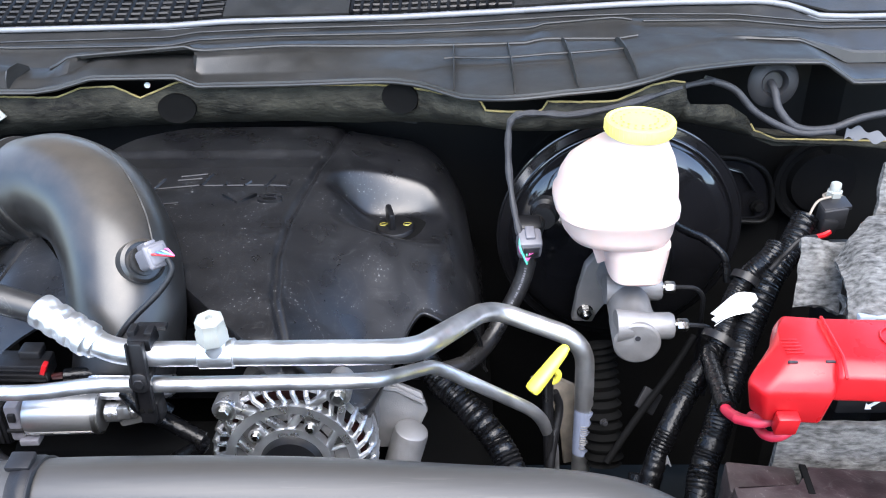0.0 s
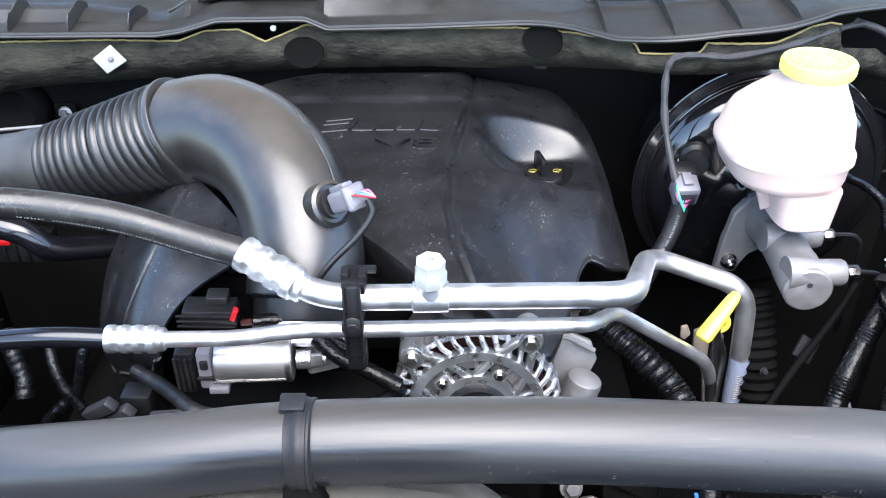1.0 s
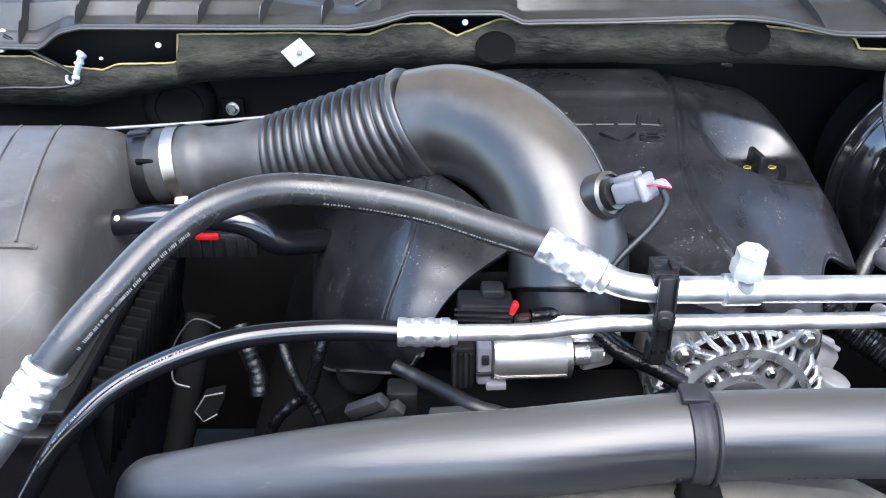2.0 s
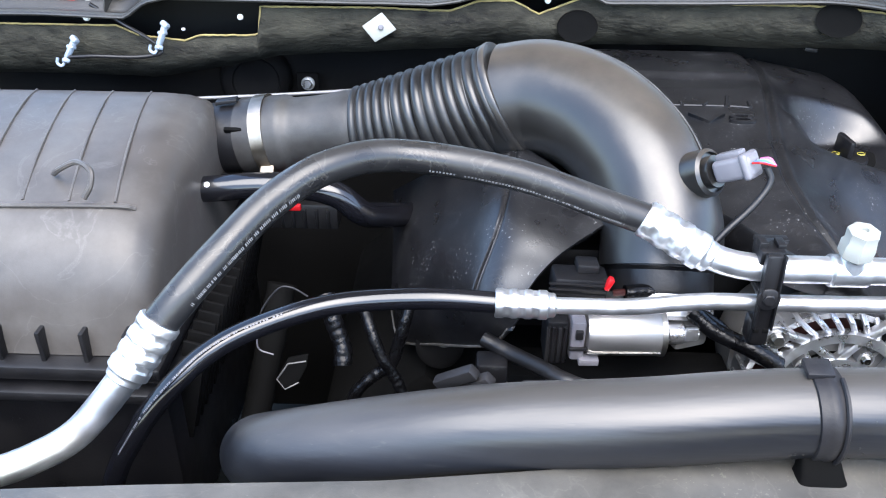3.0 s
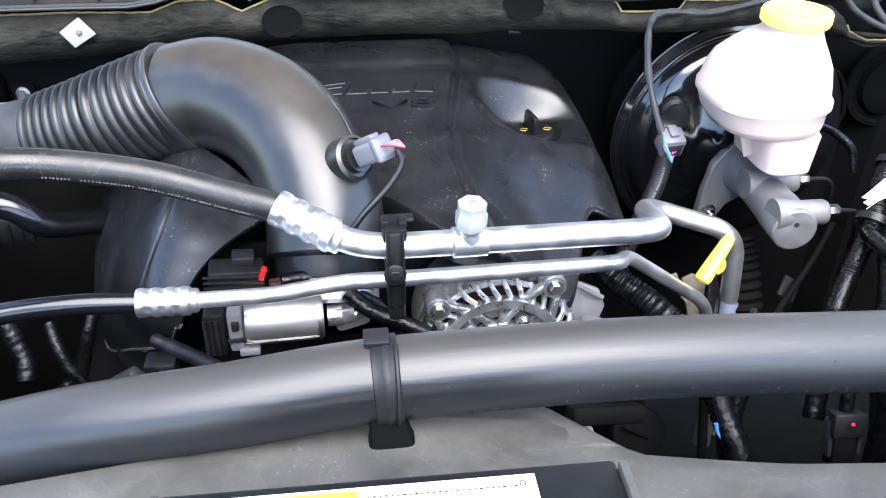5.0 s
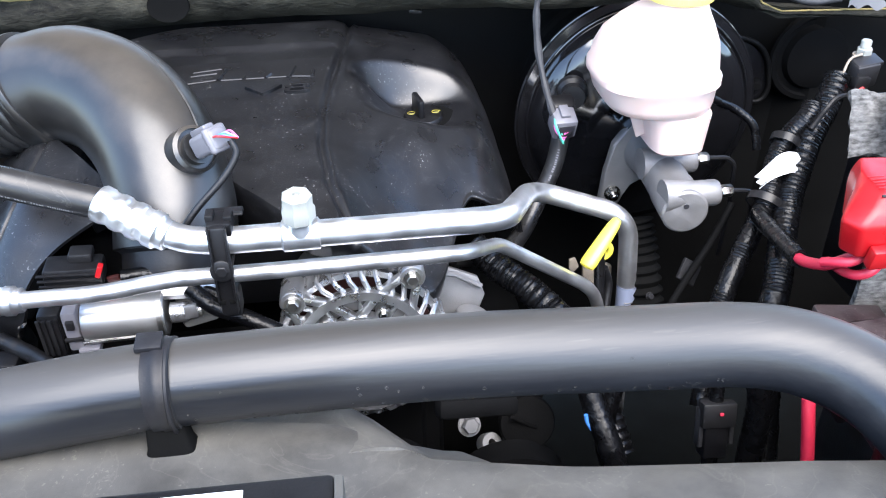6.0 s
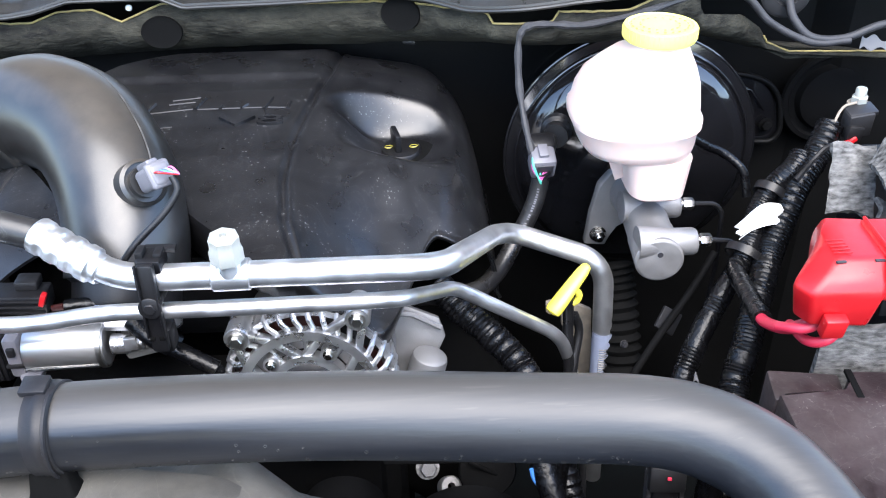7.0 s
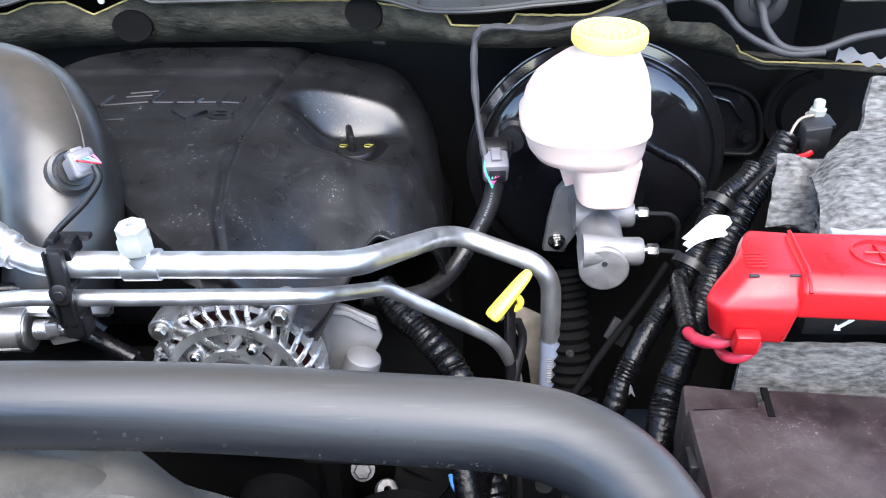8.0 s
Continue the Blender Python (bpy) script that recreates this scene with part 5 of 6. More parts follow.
# ---- oil dipstick ----
dip = thing("oil_dipstick", "bright yellow oil dipstick handle", "dipstick", (0.10, 0.68, 0.92))
a, b = Vector((0.1215, 0.6945, 0.9695)), Vector((0.086, 0.668, 0.9355))
part("handle", tube([a.lerp(b, f) for f in (-0.03, 0.0, 0.12, 0.4, 0.7, 0.93, 1.0, 1.02)], [0.002, 0.0048, 0.0066, 0.0076, 0.0084, 0.0088, 0.0076, 0.004], 20, squash=0.72), YELLOW, dip)
bm = bmesh.new()
sweep(bm, [Vector((0.106 + 0.008 * math.cos(t), 0.684, 0.942 + 0.008 * math.sin(t))) for t in np.linspace(0, 6.283, 20)], 0.0035, 8)
part("collar", bm, YELLOW, dip)
part("tube", tube([Vector((0.104, 0.686, 0.945)), Vector((0.105, 0.68, 0.90)), Vector((0.11, 0.66, 0.80)), Vector((0.115, 0.64, 0.70))], 0.0055, 12), BLACK, dip)

# ---- red battery terminal cover ----
redcov = thing("battery_terminal_cover", "bright red plastic battery terminal cover", "terminal cover", (0.3, 0.53, 1.05))
bm = bmesh.new()
left = [(1.043, [(0.241, 0.497), (0.280, 0.493), (0.290, 0.508), (0.296, 0.556), (0.264, 0.562), (0.258, 0.543), (0.234, 0.512)]),
        (1.074, [(0.234, 0.491), (0.284, 0.488), (0.291, 0.500), (0.297, 0.560), (0.263, 0.566), (0.254, 0.542), (0.226, 0.507)]),
        (1.084, [(0.244, 0.496), (0.285, 0.493), (0.292, 0.503), (0.297, 0.562), (0.264, 0.566), (0.254, 0.541), (0.236, 0.514)]),
        (1.094, [(0.255, 0.507), (0.287, 0.506), (0.292, 0.510), (0.296, 0.560), (0.268, 0.564), (0.259, 0.546), (0.252, 0.524)])]
loft(bm, [[Vector((x, y, z)) for x, y in r] for z, r in left])
bmesh.ops.bevel(bm, geom=bm.edges[:], offset=0.0034, segments=3, profile=0.5, affect="EDGES")
part("end_block", bm, RED, redcov)
bm = bmesh.new()
loft(bm, [[Vector((x, y, z)) for x, y in r] for z, r in [(1.066, [(0.283, 0.492), (0.46, 0.480), (0.46, 0.548), (0.287, 0.556)]), (1.090, [(0.285, 0.490), (0.46, 0.478), (0.46, 0.550), (0.290, 0.559)]), (1.0975, [(0.288, 0.503), (0.46, 0.494), (0.46, 0.545), (0.292, 0.554)])]])
bmesh.ops.bevel(bm, geom=bm.edges[:], offset=0.003, segments=3, profile=0.5, affect="EDGES")
part("arm", bm, RED, redcov)
part("rib", tube([Vector((0.2895, 0.489, 1.089)), Vector((0.2905, 0.5035, 1.0975)), Vector((0.2945, 0.556, 1.0965))], 0.0014, 8), RED, redcov)
for x in (0.256, 0.283):
    part("slot", slab((0.007, 0.002, 0.002), pose(x, 0.5045, 1.0925), 0.0004), INK, redcov)
for k in range(5):
    part("grip_line", slab((0.013, 0.0012, 0.001), pose(0.260, 0.512 + 0.004 * k, 1.0952 + 0.0001 * k), 0.0003), RED, redcov)
bm = bmesh.new()
sweep(bm, [Vector((0.345 + 0.018 * math.cos(t), 0.525 + 0.016 * math.sin(t), 1.0985)) for t in np.linspace(0, 6.283, 30)], 0.0008, 5)
sweep(bm, [Vector((0.335, 0.525, 1.0985)), Vector((0.355, 0.524, 1.0985))], 0.0008, 5)
sweep(bm, [Vector((0.345, 0.515, 1.0985)), Vector((0.345, 0.535, 1.0985))], 0.0008, 5)
part("plus_mark", bm, RED, redcov)
part("clip_tab", slab((0.0165, 0.010, 0.018), pose(0.254, 0.490, 1.048, 12, 0, 0), 0.002), RED, redcov)
cables = thing("battery_cables", "red battery cables below the terminal cover", "cable", (0.25, 0.5, 1.03))
part("cable", tube(spline([(0.262, 0.520, 1.050), (0.252, 0.506, 1.040), (0.243, 0.505, 1.035), (0.236, 0.510, 1.032), (0.230, 0.520, 1.026)], 6), 0.0040, 12), REDCABLE, cables)
part("cable", tube(spline([(0.276, 0.520, 1.046), (0.268, 0.506, 1.033), (0.258, 0.502, 1.025), (0.250, 0.512, 1.018), (0.252, 0.545, 1.008)], 6), 0.0040, 12), REDCABLE, cables)
part("cable", tube(spline([(0.262, 0.512, 1.040), (0.249, 0.520, 1.026), (0.243, 0.535, 1.012), (0.238, 0.556, 1.002), (0.237, 0.57, 1.0)], 6), 0.0048, 12), REDCABLE, cables)
part("cable", tube(spline([(0.190, 0.435, 0.965), (0.190, 0.43, 0.953), (0.191, 0.42, 0.924), (0.192, 0.40, 0.86)], 6), 0.005, 12), REDCABLE, cables, "long red cable")

# ---- battery under its felt blanket ----
battery = thing("battery", "car battery wrapped in a grey felt blanket", "battery", (0.45, 0.6, 0.9))
# case black below its pale blue edge: the gap's shade painted in
part("case", slab((0.24, 0.15, 0.20), pose(0.480, 0.640, 0.980), 0.006), BLACK, battery)
part("case_edge", slab((0.25, 0.012, 0.014), pose(0.452, 0.566, 1.087), 0.002), LIGHTBLUE, battery)


def felt(fn, nu, nv):
    def g(u, v):
        p = fn(u, v)
        return p + Vector((0.002 * noise.noise(p * 60), 0.002 * noise.noise(p * 55 + Vector((3, 0, 0))), 0.003 * noise.noise(p * 40) + 0.0012 * noise.noise(p * 160)))
    return sheet(g, nu, nv, 0.005)


def felt_back(x):
    return lerp(x, [0.33, 0.345, 0.388, 0.45, 0.65], [0.640, 0.650, 0.697, 0.712, 0.72])


def felt_top(u, v):
    x = 0.320 + 0.018 * v + 0.28 * u
    return Vector((x, 0.560 + (felt_back(x) - 0.560) * v, 1.100 + 0.012 * math.sin(2.6 * v) + 0.008 * math.sin(3.1 * u) - 0.010 * (1 - ease(0, 0.08, u)) - 0.012 * (1 - ease(0, 0.10, v))))


part("blanket_top", felt(felt_top, 90, 60), FELT, battery, "rough grey felt")
part("blanket_side", felt(lambda u, v: Vector((0.311 + 0.036 * u + (0.013 + 0.004 * u) * v, 0.640 - 0.012 * u + (0.040 + 0.014 * u) * v, 1.050 + 0.004 * u + 0.044 * v + 0.004 * math.sin(4 * u + v))), 40, 50), FELT, battery, "hanging felt flap")
part("blanket_curl", felt(lambda u, v: Vector((0.338 + 0.012 * u + 0.004 * math.sin(3 * v), 0.606 + 0.012 * v, 1.066 + 0.012 * v - 0.006 * u)), 10, 10), FELT, battery, "curled felt corner")
part("blanket_front", felt(lambda u, v: Vector((0.262 + 0.30 * u, 0.512 - 0.004 * math.sin(6 * u), 0.93 + 0.100 * v)), 60, 30), FELT, battery, "grey felt front")
part("blanket_flap", felt(lambda u, v: Vector((0.412 + 0.13 * u + 0.012 * v, 0.728 + 0.03 * v, 1.085 + 0.050 * v)), 40, 30), FELT, battery, "upright felt flap")
part("hold_down", slab((0.26, 0.012, 0.020), pose(0.435, 0.527, 1.040), 0.002), BLACK, battery, "black hold-down bar")
bm = bmesh.new()
prism(bm, [(-0.006, -0.005), (-0.001, -0.005), (-0.002, -0.003), (0.007, 0.004), (0.005, 0.006), (-0.004, -0.001), (-0.006, 0.001)], 0.0006, Matrix.Translation((0.333, 0.5208, 1.040)) @ Matrix(((1, 0, 0, 0), (0, 0, -1, 0), (0, 1, 0, 0), (0, 0, 0, 1))))
part("arrow", bm, PAPER, battery, "white arrow mark")

stud = thing("power_stud", "threaded power stud with a grey plug and wires", "terminal", (0.385, 0.77, 1.08))
part("block", slab((0.025, 0.016, 0.026), pose(0.386, 0.762, 1.078, 12, -6, 5), 0.002), RUBBER, stud)
part("block_rim", slab((0.028, 0.018, 0.005), pose(0.387, 0.763, 1.090, 12, -6, 5), 0.0015), RUBBER, stud)
bm = bmesh.new()
lathe(bm, [(0.0105, 0), (0.0105, 0.002)], axis((0.390, 0.775, 1.091), (0, 0, 1)), 20)
part("washer", bm, TAN, stud, "copper washer")
bm = bmesh.new()
hexnut(bm, (0.390, 0.775, 1.093), (0, 0, 1), 0.0080, 0.007)
lathe(bm, [(0.0052, 0), (0.0052, 0.013), (0.0044, 0.014)], axis((0.390, 0.775, 1.094), (0, 0, 1)), 14)
part("nut", bm, PALE, stud, "cloudy pale nut")
part("plug", slab((0.016, 0.016, 0.016), pose(0.381, 0.757, 1.071, 0, 10, 0), 0.003), BLACK, stud)
part("wire", tube(spline([(0.382, 0.750, 1.067), (0.376, 0.748, 1.064), (0.368, 0.746, 1.063)], 4), 0.003, 8), RED, stud, "red wires")
part("lead", tube(spline([(0.384, 0.768, 1.096), (0.372, 0.766, 1.093), (0.364, 0.76, 1.084), (0.360, 0.755, 1.07)], 6), 0.0013, 10), TAN, stud)
part("lead", tube(spline([(0.368, 0.746, 1.063), (0.352, 0.742, 1.062), (0.338, 0.735, 1.052), (0.318, 0.72, 1.04)], 6), 0.003, 8), BLACK, stud)

# ---- fuse box ----
fuse = thing("fuse_box", "dusty maroon plastic fuse box lid", "fuse box", (0.35, 0.35, 0.9))
bm = bmesh.new()
prism(bm, [(0.205, 0.17), (0.60, 0.15), (0.60, 0.462), (0.274, 0.489), (0.266, 0.464), (0.215, 0.469)], 0.05, Matrix.Translation((0, 0, 0.958)), 0.004)
part("lid", bm, MAROON, fuse)
part("raised_end", slab((0.052, 0.034, 0.055), pose(0.244, 0.4845, 0.970, 0, 0, -9), 0.003), MAROON, fuse)
part("slot", slab((0.005, 0.030, 0.003), pose(0.2715, 0.474, 1.0072, 0, 0, -6), 0.0005), PLUG, fuse, "dark slot")
part("base", slab((0.35, 0.29, 0.12), pose(0.402, 0.325, 0.90, 0, 0, -3), 0.006), BLACK, fuse)
for k in range(3):
    part("latch", slab((0.008, 0.02, 0.05), pose(0.212, 0.43 - 0.06 * k, 0.975, 0, 0, -3), 0.002), BLACK, fuse)


# ---- wiring looms ----
def loom(label, pts, r, ridges, base_mat=None):
    t = thing("wiring_loom", label, "wiring loom", pts[0], "looms beside the battery")
    path = spline(pts, 26)
    rad, run = [], 0
    for k, p in enumerate(path):
        run += (p - path[k - 1]).length if k else 0
        wob = 1 + 0.05 * noise.noise((run * 70, len(pts), 0))
        rad.append(r * (wob + (ridges * math.sin(run * 2 * math.pi / (0.0045 if ridges > 0.05 else 0.0034)) if ridges else 0)))
    conduit = part("conduit", tube(path, rad, 18), base_mat or TAPE, t)
    if r > 0.006:
        coil, run, ax = [], 0.0, frames(path)
        for k, p in enumerate(path):
            run += (p - path[k - 1]).length if k else 0
            a = run * 2 * math.pi / (0.014 + 0.3 * r)
            coil.append(p + (ax[k][1] * math.cos(a) + ax[k][2] * math.sin(a)) * rad[k] * 1.01)
        part("tape_edge", tube(coil, 0.0004, 5), TAPE, conduit)
    return t


loom("taped black wiring conduit beside the booster", [(0.332, 0.748, 1.052), (0.322, 0.738, 1.044), (0.301, 0.730, 1.026), (0.287, 0.718, 1.006), (0.278, 0.700, 0.988), (0.266, 0.684, 0.974), (0.241, 0.66, 0.950), (0.218, 0.635, 0.924), (0.199, 0.61, 0.890), (0.18, 0.57, 0.83)], 0.0104, 0.035)
loom("thick taped black wiring conduit", [(0.364, 0.768, 1.074), (0.346, 0.748, 1.050), (0.325, 0.728, 1.030), (0.308, 0.708, 1.004), (0.292, 0.686, 0.982), (0.270, 0.645, 0.960), (0.250, 0.605, 0.944), (0.234, 0.578, 0.918), (0.225, 0.55, 0.895), (0.21, 0.5, 0.83)], 0.0128, 0.035)
loom("taped black wiring branch", [(0.268, 0.688, 0.974), (0.254, 0.668, 0.978), (0.246, 0.615, 0.988), (0.238, 0.562, 1.000)], 0.0082, False)
loom("black corrugated conduit behind the alternator", [(-0.02, 0.70, 0.950), (0.0, 0.675, 0.938), (0.025, 0.65, 0.928), (0.055, 0.62, 0.905), (0.075, 0.58, 0.87), (0.09, 0.53, 0.82)], 0.0135, 0.06)
loom("dark taped loom under the fan shroud", [(0.09, 0.56, 0.90), (0.075, 0.54, 0.85), (0.082, 0.52, 0.80), (0.09, 0.50, 0.75)], 0.010, False)
loom("thin black loom along the booster", [(0.232, 0.80, 1.055), (0.262, 0.81, 1.035), (0.282, 0.81, 1.025), (0.300, 0.80, 1.010), (0.305, 0.79, 0.985)], 0.0045, False)
loom("thin black pipe down to the frame", [(0.262, 0.74, 0.95), (0.235, 0.72, 0.915), (0.20, 0.70, 0.87), (0.17, 0.68, 0.83)], 0.0040, False, DARK)
for x, y, z, r in ((0.270, 0.690, 0.979, 0.0165), (0.30, 0.729, 1.024, 0.0135)):
    t = thing("cable_tie", "black cable tie round a wiring loom", "cable tie", (x, y, z), "cable ties")
    bm = bmesh.new()
    lathe(bm, [(r, -0.004), (r + 0.002, -0.004), (r + 0.002, 0.004), (r, 0.004)], axis((x, y, z), (0.5, 0.5, 0.6)), 24, cap=False)
    part("band", bm, BLACK, t)
flag = thing("tape_flag", "white paper tape flag on a wiring loom", "tape", (0.29, 0.723, 1.0))


def flag_sheet(u, v):
    return Vector((0.266 + 0.040 * u + 0.003 * math.sin(11 * v), 0.700 - 0.006 * math.sin(3.1 * u) + 0.008 * v, 0.992 + 0.026 * math.sin(2.3 * u + 0.1) + 0.020 * (v - 0.5) * (0.5 + 0.7 * u) + 0.0012 * math.sin(9 * u + 4 * v)))


part("paper", sheet(flag_sheet, 16, 8, 0.0006), PAPER, flag)

# ---- air filter housing ----
airbox = thing("air_filter_housing", "black plastic air filter housing with ribbed lid", "air filter box", (-0.85, 0.7, 0.9))
PROF = [(0.552, 0.968), (0.556, 1.00), (0.566, 1.035), (0.590, 1.064), (0.63, 1.082), (0.70, 1.096), (0.76, 1.101), (0.80, 1.098), (0.835, 1.08), (0.86, 1.045), (0.868, 0.968)]


def lid_rings():
    out = []
    for x, k in ((-0.694, 0.72), (-0.697, 0.82), (-0.702, 0.90), (-0.712, 0.955), (-0.728, 0.99), (-0.75, 1.0), (-0.85, 1.0), (-0.98, 0.99)):
        out.append([Vector((x, 0.71 + (y - 0.71) * (0.55 + 0.45 * k), 0.968 + (z - 0.968) * k)) for y, z in spline2(PROF)] + [])
    return out


def spline2(p):
    return [(q.x, q.y) for q in spline([(a, b, 0) for a, b in p], 4)]


part("lid", loft(bmesh.new(), lid_rings()), LID, airbox)
for k in range(5):
    x = -0.722 - 0.038 * k
    pts = [Vector((x + 0.155 * (0.80 - y) - 0.038, y, z + 0.0002)) for y, z in spline2([(0.614, 1.0765), (0.66, 1.0895), (0.70, 1.0965), (0.76, 1.1015), (0.80, 1.0985)])]
    part("rib", tube(pts, 0.0013, 6), LID, airbox)
part("flange", slab((0.30, 0.345, 0.014), pose(-0.838, 0.708, 0.960), 0.004), BLACK, airbox)
part("lower_flange", slab((0.31, 0.355, 0.010), pose(-0.838, 0.708, 0.940), 0.003), BLACK, airbox)
part("tray", slab((0.27, 0.31, 0.20), pose(-0.83, 0.71, 0.84), 0.008), BLACK, airbox)
for k in range(17):
    part("side_rib", slab((0.020, 0.0035, 0.11), pose(-0.688, 0.585 + 0.015 * k, 0.905, 0, 14, 0), 0.001), DARK, airbox)
for k in range(5):
    part("front_rib", slab((0.004, 0.018, 0.034), pose(-0.715 - 0.035 * k, 0.553, 0.978, 0, 0, 0), 0.001), BLACK, airbox)
part("outlet", tube([Vector((-0.735, 0.815, 1.041)), Vector((-0.656, 0.807, 1.0528))], 0.0360, 40), BLACK, airbox)
part("outlet_tab", slab((0.022, 0.010, 0.004), pose(-0.688, 0.806, 1.089, 0, -10, 0), 0.001), BLACK, airbox)
part("outlet_ledge", slab((0.045, 0.014, 0.010), pose(-0.695, 0.772, 1.018), 0.002), BLACK, airbox)
bm = bmesh.new()
sweep(bm, spline([(-0.790, 0.640, 1.088), (-0.778, 0.629, 1.098), (-0.763, 0.628, 1.105), (-0.747, 0.616, 1.104), (-0.746, 0.609, 1.094), (-0.752, 0.606, 1.084)], 6), 0.0024, 8)
part("clip", bm, LID, airbox)
part("lid_edge", tube(spline([(-0.98, 0.606, 1.0745), (-0.85, 0.606, 1.0755), (-0.735, 0.609, 1.0762), (-0.715, 0.613, 1.072)], 6), 0.0022, 8), LID, airbox)
bm = bmesh.new()
lathe(bm, [(0.0038, 0), (0.0038, 0.0015), (0.002, 0.0025)], axis((-0.706, 0.781, 1.0725), (0, -0.85, 0.5)), 14)
part("paint_dot", bm, PAPER, airbox, "white paint dot")
part("outlet_slot", slab((0.018, 0.004, 0.006), pose(-0.677, 0.7775, 1.070, 30, 0, 0), 0.001), PLUG, airbox, "dark slot")
ductpipe = thing("breather_hose", "black breather hose from the filter housing", "hose", (-0.62, 0.75, 1.0))
part("hose", tube(spline([(-0.75, 0.722, 1.030), (-0.691, 0.720, 1.035), (-0.646, 0.720, 1.040), (-0.598, 0.720, 1.040), (-0.567, 0.719, 1.032), (-0.547, 0.722, 1.013), (-0.530, 0.745, 0.998), (-0.50, 0.79, 0.975)], 8), 0.0125, 20), THINHOSE, ductpipe)
part("paint_dot", lathe(bmesh.new(), [(0.0027, 0), (0.0027, 0.0006), (0.002, 0.001)], axis((-0.688, 0.7115, 1.0440), (0, -0.75, 0.7)), 14), PAPER, ductpipe, "white paint dot")

# ---- machinery in the dark below ----
block = thing("engine_block", "dark engine block and heads below the cover", "engine", (-0.25, 0.8, 0.6))
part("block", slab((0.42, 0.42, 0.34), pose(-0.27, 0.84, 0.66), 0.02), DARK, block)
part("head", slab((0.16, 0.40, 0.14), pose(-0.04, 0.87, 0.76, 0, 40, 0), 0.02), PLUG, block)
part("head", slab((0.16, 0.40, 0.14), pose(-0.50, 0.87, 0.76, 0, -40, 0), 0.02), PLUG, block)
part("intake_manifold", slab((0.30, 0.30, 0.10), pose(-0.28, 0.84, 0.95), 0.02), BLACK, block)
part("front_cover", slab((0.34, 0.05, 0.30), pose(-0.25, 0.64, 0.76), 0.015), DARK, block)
for x, z, r in ((-0.25, 0.68, 0.09), (-0.12, 0.76, 0.04), (-0.39, 0.80, 0.05), (0.0, 0.72, 0.06)):
    bm = bmesh.new()
    lathe(bm, [(r * 0.3, 0.03), (r * 0.85, 0.03), (r, 0.026), (r * 0.96, 0.013), (r, 0.0), (r * 0.3, 0.0)], axis((x, 0.60, z), (0, -1, 0)), 40)
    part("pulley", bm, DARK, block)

# ---- small things along the firewall on the filter side ----
vpipe = thing("heater_pipe", "thin bare metal pipe behind the intake", "pipe", (-0.68, 0.92, 1.05))
part("pipe", tube(spline([(-0.84, 0.93, 1.036), (-0.75, 0.925, 1.044), (-0.674, 0.92, 1.051), (-0.60, 0.912, 1.060), (-0.55, 0.905, 1.066), (-0.50, 0.90, 1.06)], 6), 0.0020, 10), CASTDULL, vpipe)
fb = thing("firewall_stud", "zinc stud in a square bracket on the firewall", "stud", (-0.661, 1.06, 1.014))
part("bracket", slab((0.030, 0.006, 0.028), pose(-0.657, 1.062, 1.014, 0, 0, 0), 0.004), PLUG, fb)
bolt("bolt", (-0.656, 1.056, 1.015), (0, -1, 0.2), 0.0058, 0.009, fb)
dome = thing("blower_duct", "dark rubber duct end on the firewall", "duct", (-0.72, 1.05, 1.02))
bm = bmesh.new()
lathe(bm, [(0.046, 0), (0.046, 0.01), (0.040, 0.022), (0.030, 0.028), (0.028, 0.024), (0.0, 0.022)], axis((-0.725, 1.068, 1.018), (0.2, -1, 0.1)), 36)
part("rim", bm, DARK, dome)
for a, b in (((-0.803, 0.985, 1.111), (-0.814, 0.978, 1.084)), ((-0.914, 0.985, 1.091), (-0.928, 0.978, 1.066))):
    a, b = Vector(a), Vector(b)
    c = thing("wire_clip", "pale blue plastic wire clip on the insulation", "clip", a, "wire clips on the firewall")
    m = axis((a + b) / 2, a - b)
    part("body", slab((0.0060, 0.007, (a - b).length * 0.8), m @ pose(0, 0, 0, 0, 0, 25), 0.002), LIGHTBLUE, c)
    part("head", slab((0.0105, 0.009, 0.007), axis(a, a - b) @ pose(0.001, 0, -0.002, 12, -16, 30), 0.0025, 3), LIGHTBLUE, c)
    part("foot", slab((0.0085, 0.008, 0.006), axis(b, a - b) @ pose(-0.002, 0, 0.001, 0, 24, 10), 0.0022, 3), LIGHTBLUE, c)
    part("knuckle", slab((0.0095, 0.0085, 0.0045), m @ pose(0.001, 0, 0.003, 0, 20, 40), 0.0018, 3), LIGHTBLUE, c)
    part("hook", tube(spline([b, b + Vector((-0.004, -0.004, -0.005)), b + Vector((-0.009, -0.003, -0.002)), b + Vector((-0.008, -0.002, 0.004))], 5), 0.0018, 8), LIGHTBLUE, c)
lead = thing("washer_hose", "thin dark hose held by the wire clips", "hose", (-0.86, 0.985, 1.08))
part("hose", tube(spline([(-0.895, 1.0, 1.128), (-0.86, 0.995, 1.108), (-0.82, 0.985, 1.088), (-0.812, 0.978, 1.078), (-0.84, 0.976, 1.073), (-0.89, 0.976, 1.073), (-0.925, 0.978, 1.070)], 8), 0.0022, 8), BLACK, lead)
wj = thing("washer_joint", "white washer hose joint with a red clip", "joint", (-0.92, 1.02, 1.13))
part("body", slab((0.030, 0.016, 0.014), pose(-0.925, 1.015, 1.122, 0, 10, 0), 0.003), PALE, wj)
part("clip", slab((0.022, 0.014, 0.007), pose(-0.925, 1.014, 1.133, 0, 10, 0), 0.002), RED, wj, "red clip")
